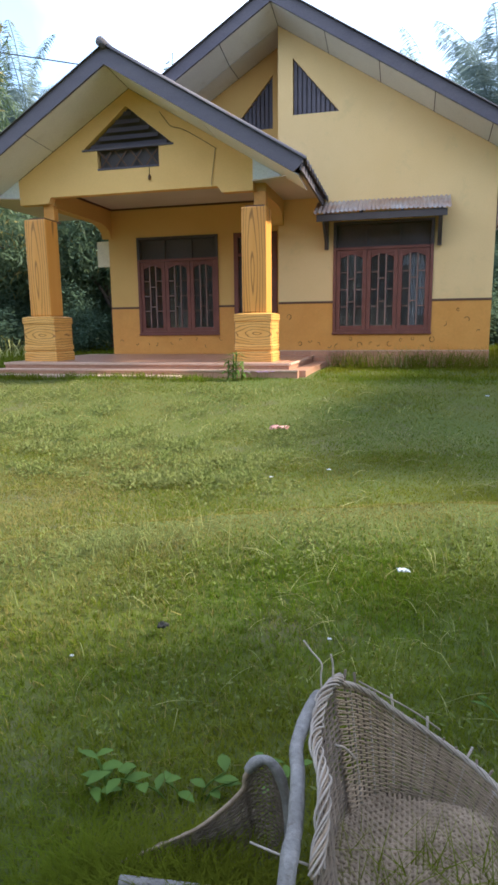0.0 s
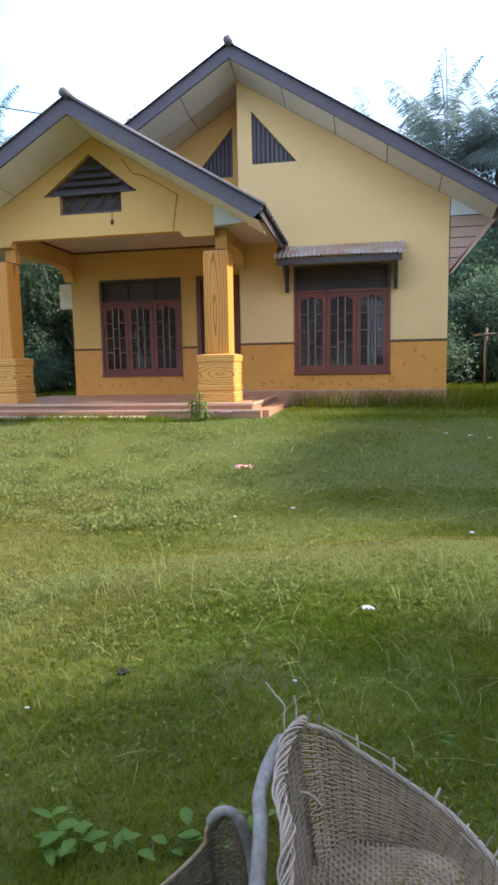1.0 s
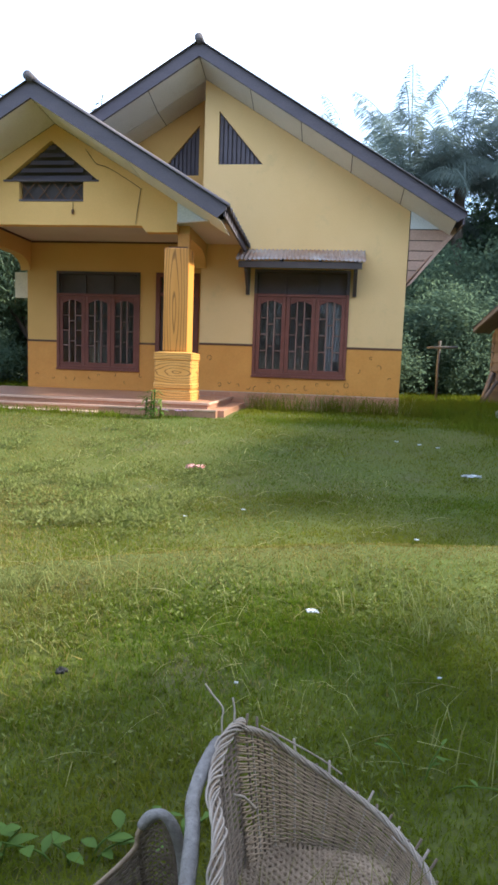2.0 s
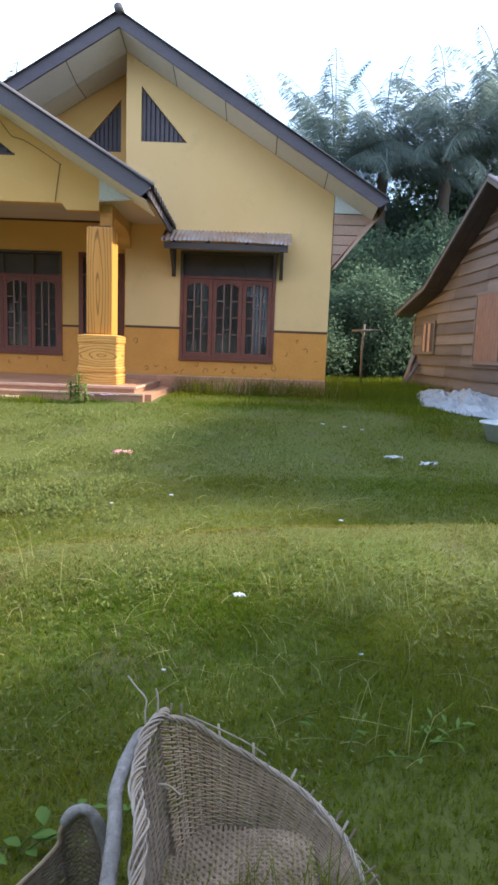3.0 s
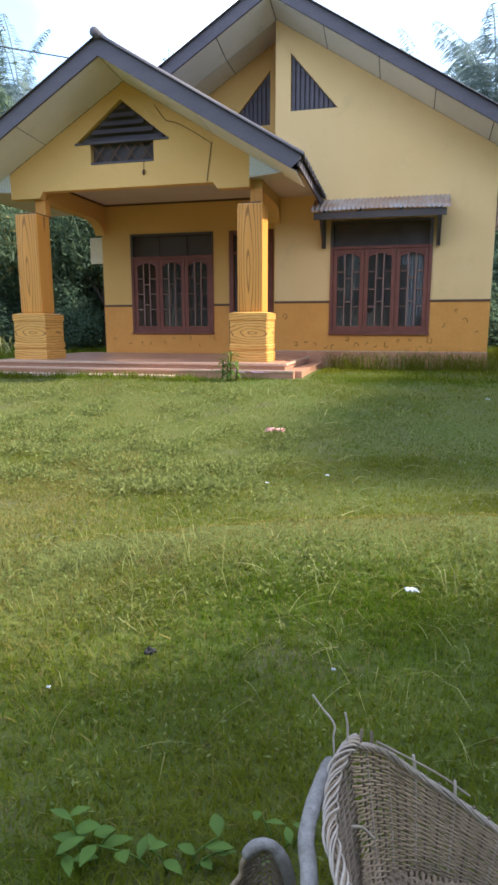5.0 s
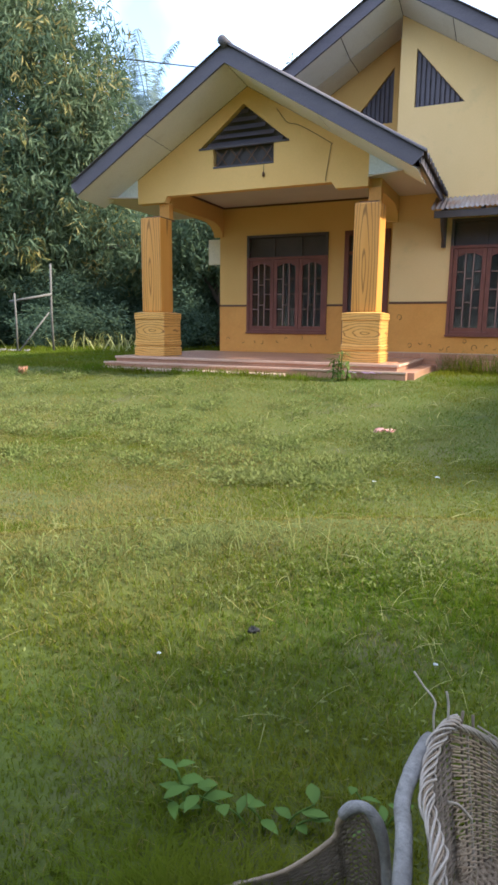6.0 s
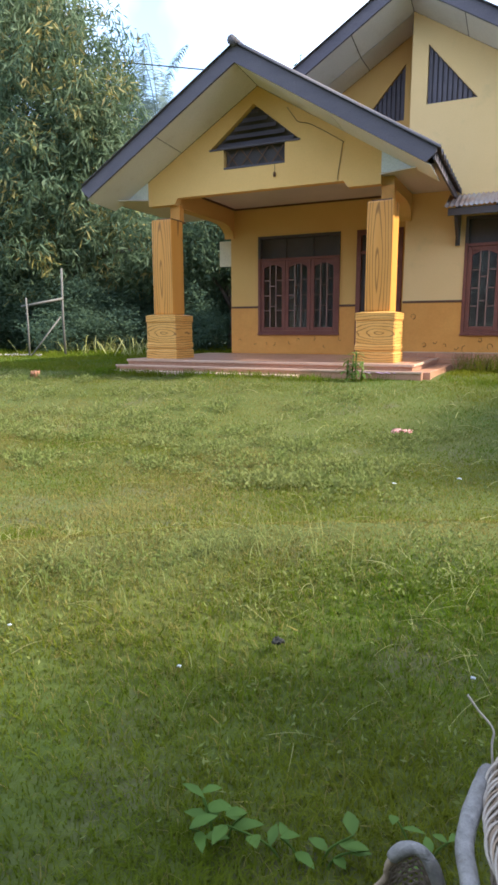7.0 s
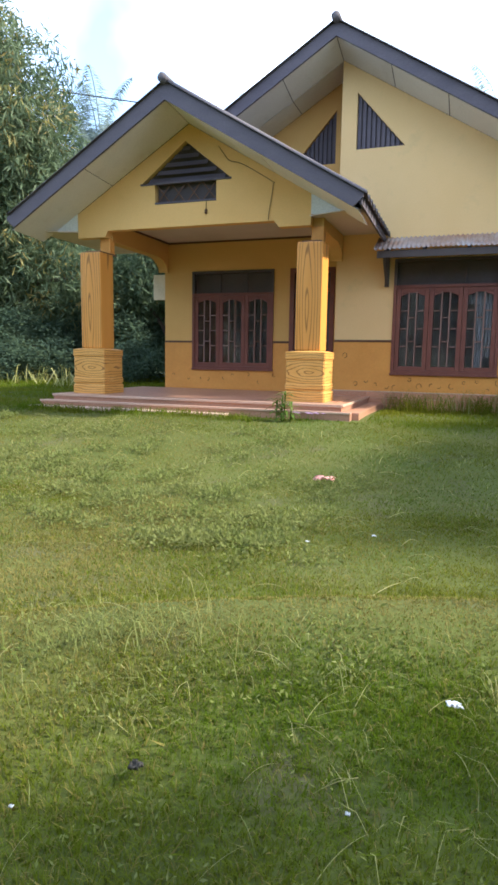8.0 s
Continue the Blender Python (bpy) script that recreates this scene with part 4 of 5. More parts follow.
# ---- litter ----
def crumpled(name, x, y, size, material, label, category, group="", lift=0.05, seed=1):
    n = 9
    r = np.random.default_rng(seed)
    u, v = np.meshgrid(np.linspace(-1, 1, n), np.linspace(-1, 1, n), indexing="ij")
    px = x + size[0] * (u + 0.25 * r.standard_normal((n, n)) * 0.6)
    py = y + size[1] * (v + 0.25 * r.standard_normal((n, n)) * 0.6)
    pz = gz(x, y) + lift + size[2] * r.random((n, n))
    i, j = np.meshgrid(np.arange(n - 1), np.arange(n - 1), indexing="ij")
    q = (i * n + j).ravel()
    ob = raw(name, np.stack([px, py, pz], -1).reshape(-1, 3), np.stack([q, q + n, q + n + 1, q + 1], -1), material, None, label)
    m = ob.modifiers.new("thick", "SOLIDIFY")
    m.thickness = 0.002
    return tagged(ob, category=category, group=group)


crumpled("wrapper", 0.13, -5.55, (0.085, 0.05, 0.04), M_REDWRAP, "crumpled red and white wrapper lying on the lawn", "litter", "litter on the lawn", seed=3)
crumpled("paper_scrap", 1.415, -9.315, (0.022, 0.014, 0.01), M_PAPER, "small white paper scrap in the grass", "litter", "litter on the lawn", 0.045, seed=4)
crumpled("paper_scrap", 2.85, -5.62, (0.085, 0.035, 0.035), M_PAPER, "torn white paper strip on shaded grass", "litter", "litter on the lawn", 0.04, seed=5)
crumpled("paper_scrap", 3.14, -5.85, (0.075, 0.04, 0.04), M_PAPER, "crumpled white paper on shaded grass", "litter", "litter on the lawn", 0.04, seed=6)
crumpled("dead_leaf", 0.585, -9.83, (0.016, 0.016, 0.02), M_DARKLEAF, "small curled dark dead leaf on the lawn", "leaf", "litter on the lawn", 0.04, seed=7)
for k, (x, y) in enumerate(((0.355, -10.065), (1.18, -9.82), (2.02, -7.92), (1.85, -9.7), (-0.3, -10.1), (0.85, -7.2), (2.3, -4.1), (2.55, -4.2), (2.75, -4.3), (0.45, -7.4))):
    s = 0.006 if y < -9 else (0.012 if y < -7 else 0.02)
    crumpled("paper_bit", x, y, (s, s * 0.8, s * 0.8), M_PAPER, "tiny white scrap in the lawn", "litter", "litter on the lawn", 0.045, seed=20 + k)


for k in range(9):
    crumpled("rubble_stone", -11.9 + 0.12 * k, 0.9 + 0.5 * ((k * 0.37) % 1.0), (0.07, 0.06, 0.10), M_CONCRETE, "pale broken stone on the ground by the gate", "stone", "rubble by the gate", -0.02, seed=40 + k)
crumpled("brick_stub", -6.2, -3.75, (0.05, 0.045, 0.16), M_BRICK, "small red brick stub in the grass", "brick", "", 0.0, seed=55)


# ---- woven baskets ----
POLE = [(1.262, -10.665, 0.172), (1.250, -10.72, 0.170), (1.242, -10.80, 0.157), (1.256, -10.87, 0.158), (1.268, -10.96, 0.148), (1.272, -11.04, 0.146), (1.275, -11.12, 0.08)]
LOOP = [(1.225, -10.765, -0.10), (1.220, -10.76, -0.02), (1.208, -10.76, 0.06), (1.186, -10.76, 0.099), (1.160, -10.76, 0.096), (1.138, -10.76, 0.065), (1.128, -10.76, 0.027),
        (1.061, -10.79, -0.032), (0.989, -10.80, -0.078), (0.90, -10.825, -0.12)]

def weave(name, top, bottom, stakes, rows, radius, amp, material, parent, label="", v0=0.0, v1=1.0, sides=4):
    """Rows of rods woven in and out between two lines given as (n, 3) arrays over the same parameter."""
    n = stakes * 4
    u = np.linspace(0, len(top) - 1, n)
    T = np.stack([np.interp(u, np.arange(len(top)), top[:, k]) for k in range(3)], -1)
    B = np.stack([np.interp(u, np.arange(len(top)), bottom[:, k]) for k in range(3)], -1)
    nrm = np.cross(np.gradient(T, axis=0), T - B)
    nrm /= np.linalg.norm(nrm, axis=1, keepdims=True) + 1e-9
    items = []
    r = np.random.default_rng(stakes + rows)
    for j in range(rows):
        f = v0 + (v1 - v0) * j / (rows - 1)
        wob = np.interp(np.arange(n), np.linspace(0, n, 14), 0.25 * r.standard_normal(14)) / rows
        line = B + (T - B) * (f + wob)[:, None] + nrm * (amp * np.cos(np.pi * (np.arange(n) / 4 + j)))[:, None]
        items.append(tube_arrays(line, radius * (0.85 + 0.3 * r.random()), sides, False))
    v, f = bundle(items)
    ob = raw(name, v, f, material, parent, label, True)
    return tagged(ob, kind="stuff"), T, B, nrm


basket = empty("wicker_basket")
tagged(basket, "broken grey wicker basket sagging in the grass", "basket")
rim = smooth_line([(1.285, -10.64, 0.19), (1.335, -10.555, 0.128), (1.42, -10.515, 0.052), (1.55, -10.522, -0.022), (1.64, -10.585, -0.064), (1.685, -10.67, -0.10),
                   (1.70, -10.74, -0.16)], 80)
mid = np.array([1.43, -10.71, 0])
foot = mid + (rim - mid) * np.array([0.62, 0.62, 0])
foot[:, 2] = np.minimum(-0.185, rim[:, 2] - 0.03)
_, T, B, N = weave("woven_side", rim, foot, 30, 64, 0.0021, 0.0021, M_WICKER, basket, "weathered woven side")
crn = np.random.default_rng(4)
for k in range(2, 29):
    i = k * 4
    tip = T[i] + (T[i] - B[i]) / np.linalg.norm(T[i] - B[i]) * (0.008 + 0.028 * crn.random() * (crn.random() < 0.6)) + 0.004 * crn.standard_normal(3)
    rod("stake", [B[i], (T[i] + B[i]) / 2, T[i], tip], [0.0026, 0.0026, 0.0028, 0.0028], M_WICKER_DARK if k % 3 else M_PALEROD, basket, 5)


def braid(name, line, strands, spread_r, radius, turns, material, parent, seed=1):
    """Loose rods twisted round one another along a line."""
    r = np.random.default_rng(seed)
    n = len(line)
    t = np.linspace(0, 1, n)
    tan = np.gradient(line, axis=0)
    tan /= np.linalg.norm(tan, axis=1, keepdims=True)
    a = np.cross(tan, (0.3, 0.5, 0.81))
    a /= np.linalg.norm(a, axis=1, keepdims=True)
    b = np.cross(tan, a)
    for s in range(strands):
        ph = 2 * np.pi * (s / strands + turns * t) + 0.6 * r.random()
        rr = spread_r * (0.7 + 0.5 * r.random())
        lo, hi = int(n * 0.06 * r.random()), n - int(n * 0.06 * r.random())
        pts = line + rr * (np.cos(ph)[:, None] * a + 0.8 * np.sin(ph)[:, None] * b)
        rod(name, pts[lo:hi], radius * (0.8 + 0.4 * r.random()), material, parent, 5)


braid("rim_rod", rim[:70], 6, 0.006, 0.0026, 5, M_PALEROD, basket, 2)
side_line = smooth_line([(1.30, -10.60, 0.178), (1.284, -10.645, 0.188), (1.272, -10.70, 0.182), (1.270, -10.76, 0.172), (1.282, -10.83, 0.182), (1.304, -10.92, 0.195), (1.312, -10.98, 0.175), (1.306, -11.04, 0.14)], 60)
braid("rim_rod", side_line, 7, 0.011, 0.0019, 3.6, M_PALEROD, basket, 8)
braid("rim_rod", side_line, 4, 0.007, 0.0021, 5.0, M_WICKER, basket, 5)
low_side = side_line + np.array([0.04, 0.0, -0.34]) * np.linspace(0.9, 1, 60)[:, None]
weave("woven_side", side_line[6:], low_side[6:], 16, 48, 0.0026, 0.003, M_WICKER_DARK, basket, "", 0.0, 0.95)
# basket floor: flat strips laid over and under
fl = []
for k in range(30):
    f = k / 29
    xs, ys = np.linspace(1.29, 1.60, 60), np.linspace(-10.85, -10.57, 60)
    lift = 0.0022 * np.cos(np.pi * (np.arange(60) / 2 + k))
    row_y, col_x = -10.84 + 0.26 * f, 1.30 + 0.29 * f
    fl.append(tube_arrays(np.stack([xs, row_y + 0.008 * np.sin(xs * 30), -0.095 + 0.05 * (1.43 - xs) + lift], -1), 0.0046, 4, False))
    fl.append(tube_arrays(np.stack([np.full(60, col_x), ys, -0.095 + 0.05 * (1.43 - col_x) - lift], -1), 0.0042, 4, False))
v, f = bundle(fl)
tagged(raw("woven_floor", v, f, M_WICKER, basket, "dusty woven floor", True), kind="stuff")
# stray rods
rod("stray_rod", smooth_line([(1.268, -10.66, 0.16), (1.262, -10.645, 0.20), (1.262, -10.635, 0.222), (1.238, -10.61, 0.232), (1.22, -10.60, 0.248)], 16), 0.0018, M_PALEROD, basket, 5)
rod("stray_rod", smooth_line([(1.285, -10.64, 0.19), (1.283, -10.625, 0.215), (1.278, -10.62, 0.236)], 8), 0.002, M_PALEROD, basket, 5)
rod("stray_rod", smooth_line([(1.30, -10.72, 0.11), (1.315, -10.69, 0.085), (1.335, -10.67, 0.05)], 10), 0.0025, M_PALEROD, basket, 5)
rod("stray_rod", smooth_line([(1.33, -10.56, 0.148), (1.44, -10.505, 0.062), (1.50, -10.50, 0.022)], 14), 0.002, M_PALEROD, basket, 5)
rod("stray_rod", smooth_line([(1.60, -10.57, -0.05), (1.70, -10.62, -0.12), (1.74, -10.67, -0.15)], 10), 0.0018, M_PALEROD, basket, 5)
pole_line = smooth_line(POLE, 40)
pr = 0.0118 + 0.0022 * np.clip(np.sin(np.linspace(0, 34, 40)), 0.3, 1) * (0.6 + 0.4 * np.sin(np.linspace(1, 9, 40)))
rod("rim_pole", pole_line, pr, M_POLE, basket, 12, "grey bare branch along the rim")

small = empty("wicker_scoop")
tagged(small, "collapsed smaller wicker basket with a bent stick rim", "basket")
loop_line = smooth_line(LOOP, 60) - np.array([0.0, 0.0, 0.015])
arch_n = 32
rod("stick_rim", loop_line[:arch_n], 0.0095 + 0.001 * np.sin(np.linspace(0, 16, arch_n)), M_POLE, small, 10, "bent grey stick rim")
for k in range(3):
    rod("edge_rod", loop_line[arch_n - 3:] + np.array([0, 0.003 * k, -0.003 - 0.004 * k]), np.linspace(0.006, 0.002, 63 - arch_n), M_WICKER, small, 6, "woven edge rod")
back = loop_line[6:] + np.array([0.01, 0.05, -0.16])
back[:, 2] = np.maximum(back[:, 2] * 0.25 - 0.16, -0.215)
weave("woven_side", loop_line[6:], back, 26, 44, 0.0024, 0.0028, M_WICKER_DARK, small, "brown woven side", 0.02, 0.98)
rod("ground_stick", smooth_line([(0.94, -10.90, -0.095), (1.03, -10.885, -0.10), (1.12, -10.87, -0.108), (1.24, -10.86, -0.118)], 16), 0.011, M_POLE, small, 8)
rod("stray_rod", smooth_line([(1.19, -10.93, 0.07), (1.235, -10.955, 0.085), (1.29, -10.97, 0.09)], 12), 0.002, M_PALEROD, small, 5)


# ---- plants ----
def leaf_cloud(centres, per, length, width, droop, rng, spread_r=0.3, vary=0.4):
    """Kite-shaped leaves about the given centres: verts and quads."""
    c = np.repeat(np.asarray(centres, float), per, 0)
    n = len(c)
    d = rng.standard_normal((n, 3))
    d[:, 2] -= droop
    d /= np.linalg.norm(d, axis=1, keepdims=True)
    s = np.cross(d, rng.standard_normal((n, 3)))
    s /= np.linalg.norm(s, axis=1, keepdims=True) + 1e-9
    up = np.cross(s, d)
    L = length * (1 - vary / 2 + vary * rng.random((n, 1)))
    W = width * (0.8 + 0.4 * rng.random((n, 1)))
    b = c + spread_r * rng.standard_normal((n, 3)) * 0.5 + d * 0.03
    m = b + d * L * 0.45 + up * L * 0.06
    v = np.stack([b, m + s * W / 2, b + d * L, m - s * W / 2], 1).reshape(-1, 3)
    return v, np.arange(4 * n).reshape(-1, 4)


def limb_lines(base, height, lobes, rng, r0):
    """Tapered trunk and limbs towards the lobes' middles."""
    items = []
    top = np.array([base[0] + 0.1, base[1], base[2] + height])
    trunk = smooth_line([base, (np.array(base) + top) / 2 + 0.12 * rng.standard_normal(3), top], 12)
    items.append((trunk, np.linspace(r0, r0 * 0.7, 12)))
    for cx, cy, cz, *_ in lobes:
        end = np.array([cx, cy, cz])
        mid_p = (top + end) / 2 + np.array([0, 0, 0.2]) + 0.25 * rng.standard_normal(3)
        items.append((smooth_line([top - (0, 0, 0.15), mid_p, end], 10), np.linspace(r0 * 0.55, r0 * 0.12, 10)))
    return items


def lobe_points(lobes, count, rng):
    """Points near the skins of several ellipsoids, fewer inside."""
    out = []
    vol = np.array([l[3] * l[4] * l[5] for l in lobes]) ** 0.67
    for l, k in zip(lobes, (count * vol / vol.sum()).astype(int)):
        d = rng.standard_normal((k, 3))
        d /= np.linalg.norm(d, axis=1, keepdims=True)
        r = 1 - 0.5 * rng.random((k, 1)) ** 2.2
        bump = 1 + 0.16 * np.sin(d[:, :1] * 7 + l[0]) * np.sin(d[:, 2:] * 6 + d[:, 1:2] * 5)
        out.append(np.array(l[:3]) + d * r * bump * np.array(l[3:6]))
    return np.concatenate(out)


def tree(name, label, base, height, lobes, clumps, per, length, width, droop, leaf_mat, seed, r0=0.2, old=0, spread_r=0.28):
    """A broadleaf tree: trunk with limbs, and a crown of many leaves in clumps about several lobes."""
    rng = np.random.default_rng(seed)
    t = empty(name)
    tagged(t, label, "tree")
    for k, (line, rad) in enumerate(limb_lines(base, height, lobes, rng, r0)):
        rod("trunk" if k == 0 else "limb", line, rad, M_BARK, t, 8)
    pts = lobe_points(lobes, clumps, rng)
    if old:
        cut = rng.random(len(pts)) < old
        v, f = leaf_cloud(pts[cut], per, length, width, droop, rng, spread_r)
        tagged(raw("old_foliage", v, f, M_MANGO_DRY, t, "yellowing older leaves"), kind="stuff")
        pts = pts[~cut]
    v, f = leaf_cloud(pts, per, length, width, droop, rng, spread_r)
    tagged(raw("crown", v, f, leaf_mat, t), kind="stuff")
    return t


mango_lobes = [(-13.6, 6.0, 8.6, 2.6, 2.4, 2.8), (-16.0, 6.5, 8.8, 2.8, 2.4, 3.2), (-12.8, 5.6, 5.6, 2.2, 2.0, 2.2), (-15.0, 5.0, 5.2, 2.8, 2.0, 2.3), (-12.5, 6.0, 7.4, 1.8, 1.8, 1.8),
               (-17.5, 6.0, 4.8, 2.5, 2.2, 2.6), (-11.0, 6.2, 3.4, 1.9, 1.7, 1.5), (-14.0, 4.8, 3.2, 2.0, 1.5, 1.3), (-17.2, 6.4, 11.4, 3.0, 2.4, 2.7), (-14.9, 6.2, 10.9, 1.9, 1.8, 1.9)]
tree("mango_tree", "large dense mango tree with drooping glossy leaves", (-13.8, 6.5, -0.05), 3.2, mango_lobes, 5200, 12, 0.33, 0.055, 1.0, M_MANGO, 11, 0.3, 0.13)
behind_lobes = [(-8.6, 7.0, 3.6, 1.5, 1.3, 1.4), (-7.2, 7.6, 3.2, 1.4, 1.2, 1.3), (-9.8, 6.6, 2.8, 1.2, 1.2, 1.2), (-7.9, 7.4, 4.6, 1.3, 1.2, 1.1), (-6.2, 8.2, 3.8, 1.1, 1.1, 1.2)]
tree("mango_tree", "smaller mango tree seen behind the porch", (-8.2, 7.4, 0.0), 1.6, behind_lobes, 1300, 13, 0.24, 0.05, 0.9, M_MANGO, 12, 0.14, 0.03)

# trees outside the view to the right, whose shade lies on the lawn
shade_lobes = [(0, 0, 5.2, 2.0, 1.9, 1.6), (1.6, 0.5, 4.6, 1.5, 1.5, 1.3), (-1.3, -0.7, 4.4, 1.4, 1.4, 1.2), (0.3, -1.8, 4.2, 1.3, 1.3, 1.1), (0.4, 1.8, 4.4, 1.3, 1.3, 1.1)]
side_tree = tree("mango_tree", "mango tree shading the side of the yard", (0, 0, -0.1), 2.6, shade_lobes, 1500, 10, 0.3, 0.08, 0.8, M_MANGO, 13, 0.2)
side_tree.matrix_basis = pose(7.55, -10.9, -0.1, 0, 0, 250)
copy_thing(side_tree, pose(14.4, -2.6, 0, 0, 0, 130) @ Matrix.Scale(1.55, 4))
copy_thing(side_tree, pose(14.0, 1.2, 0, 0, 0, 75) @ Matrix.Scale(1.5, 4))

# background thicket
shrub_lobes = [(0, 0, 1.5, 1.3, 1.1, 1.3), (1.2, 0.3, 1.2, 1.0, 0.9, 1.0), (-1.2, 0.1, 1.1, 1.0, 0.9, 1.0), (0.4, -0.4, 2.5, 0.9, 0.8, 0.9), (-0.6, 0.3, 2.3, 0.8, 0.8, 0.9)]
shrub = tree("shrub", "dense dark green shrub round the yard", (0, 0, -0.1), 0.8, shrub_lobes, 1500, 12, 0.11, 0.045, 0.2, M_SHRUB, 14, 0.07, 0, 0.22)
tagged(shrub, category="shrub", group="shrubs at the back")
shrub.matrix_basis = pose(4.2, 12.5, 0)
srng = random.Random(8)
spots = [(6.0, 11.6, 1.25), (8.2, 13.0, 1.5), (2.6, 14.5, 1.2), (5.2, 14.0, 1.6), (7.4, 15.0, 1.9), (10.2, 15.5, 2.0), (3.2, 16.5, 1.6), (13.0, 16.0, 2.2), (9.2, 25.0, 3.0), (7.4, 21.5, 2.6), (10.4, 21.8, 2.7), (4.6, 21.0, 2.4), (5.8, 26.0, 2.9), (13.5, 27.0, 3.2), (2.0, 28.0, 2.8), (3.6, 9.6, 0.65), (4.8, 10.2, 0.8),
         (-6.4, 12.0, 1.5), (-8.6, 11.0, 1.6), (-11.0, 10.5, 1.7), (-13.5, 10.0, 1.7), (-16.2, 9.2, 1.8), (-18.8, 8.4, 1.9), (-21.5, 7.2, 2.0), (-10.2, 14.5, 2.3), (-15.5, 14.0, 2.6), (-21.0, 12.5, 2.8), (-5.0, 15.5, 2.0),
         (-9.3, 6.2, 0.55), (-11.6, 4.4, 0.5), (-13.4, 4.0, 0.6), (-15.6, 3.6, 0.7), (16.5, 14.0, 2.3), (20, 11.0, 2.4), (-25, 5, 2.4), (12.5, 20.5, 3.2), (0.5, 20.0, 2.2)]
# unseen shrubs behind the camera, added to darken the reflections in the panes
spots += [(-16, -21, 2.6), (-9, -23, 2.9), (-2, -24, 2.8), (5, -23, 3.0), (12, -21, 2.8), (18, -16, 2.8), (-21, -14, 2.6)]
for x, y, s in spots:
    size = Matrix.Scale(s, 4) if s > 0.8 else Matrix.Diagonal((2.6 * s, 1.9 * s, 1.3 * s, 1))
    copy_thing(shrub, pose(x, y + (0.9 if s <= 0.8 else 0), -0.05, 0, 0, srng.uniform(0, 360)) @ size)


# oil palms
def palm_crown(fronds, length, seed):
    """Arching fronds: a rachis with two ranks of leaflets each."""
    rng = np.random.default_rng(seed)
    out = []
    for k in range(fronds):
        az = 2 * np.pi * (k * 0.381966 % 1.0) + 0.2 * rng.standard_normal()
        el = np.radians(84 - 84 * (k / fronds) ** 0.9 + 6 * rng.standard_normal())
        L = length * (0.85 + 0.3 * rng.random())
        n = 84
        t = np.linspace(0, 1, n)
        ang = el - t**2.2 * np.radians(58 + 26 * rng.random())
        h = np.cumsum(np.cos(ang)) * L / n
        z = np.cumsum(np.sin(ang)) * L / n
        side = np.array([-np.sin(az), np.cos(az), 0])
        fwd = np.array([np.cos(az), np.sin(az), 0])
        p = h[:, None] * fwd + z[:, None] * np.array([0, 0, 1.0])
        tan = np.cos(ang)[:, None] * fwd + np.sin(ang)[:, None] * np.array([0, 0, 1.0])
        nor = np.cross(side, tan)
        ll = 1.05 * np.sin(np.pi * np.clip(t * 0.86 + 0.12, 0, 1)) ** 0.6
        for sgn in (-1, 1):
            d = sgn * side * 0.75 + tan * 0.55 + nor * (0.25 - 0.15 * rng.random((n, 1))) + np.array([0, 0, -0.55]) * (0.5 + 0.8 * rng.random((n, 1)))
            d /= np.linalg.norm(d, axis=1, keepdims=True)
            w = tan * 0.021
            a = p
            m = p + d * (ll * 0.5)[:, None]
            e = p + d * ll[:, None] + np.array([0, 0, -0.16]) * ll[:, None]
            out.append(np.stack([a - w * 0.5, m - w, e, m + w], 1)[4:].reshape(-1, 3))
        wr = side * 0.03
        out.append(np.stack([p[:-1] - wr, p[:-1] + wr, p[1:] + wr * 0.9, p[1:] - wr * 0.9], 1).reshape(-1, 3))
    v = np.concatenate(out)
    return v, np.arange(len(v)).reshape(-1, 4)


def palm(height, seed, length=4.2, fronds=34):
    t = empty("palm_tree")
    tagged(t, "tall feathery oil palm behind the yard", "tree", "palms at the back")
    zz = np.linspace(-0.1, height, 24)
    rod("trunk", np.stack([0.1 * np.sin(zz * 0.3), 0 * zz, zz], -1), 0.24 + 0.03 * np.sin(np.arange(24) * 2.6), M_BARK, t, 10)
    v, f = palm_crown(fronds, length, seed)
    v = v + np.array([0.1 * math.sin(height * 0.3), 0, height])
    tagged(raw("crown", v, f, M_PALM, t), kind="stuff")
    return t


palm_a, palm_b = palm(9.1, 21, 5.0, 30), palm(9.7, 22, 5.3, 30)
palm_a.matrix_basis = pose(4.6, 18.2, 0)
palm_b.matrix_basis = pose(9.7, 18.0, 0, 0, 0, 40)
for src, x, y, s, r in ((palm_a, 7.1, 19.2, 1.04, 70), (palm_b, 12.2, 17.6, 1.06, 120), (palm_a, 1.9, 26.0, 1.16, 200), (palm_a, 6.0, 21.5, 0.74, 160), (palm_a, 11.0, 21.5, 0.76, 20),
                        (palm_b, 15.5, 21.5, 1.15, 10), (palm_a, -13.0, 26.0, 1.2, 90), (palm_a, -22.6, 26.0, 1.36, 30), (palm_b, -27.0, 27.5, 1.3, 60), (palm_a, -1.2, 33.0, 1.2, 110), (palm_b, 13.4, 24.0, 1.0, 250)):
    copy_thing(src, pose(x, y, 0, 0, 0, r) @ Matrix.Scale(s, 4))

# overhead line
wire = rod("overhead_wire", smooth_line([(-34.0, -6.5, 11.2), (-20.0, 2.6, 10.1), (-11.9, 7.86, 9.72), (-5.0, 12.3, 9.5), (2.0, 16.8, 9.6)], 40), 0.02, M_CABLE, None, 6)
tagged(wire, "thin black overhead electric wire", "wire")


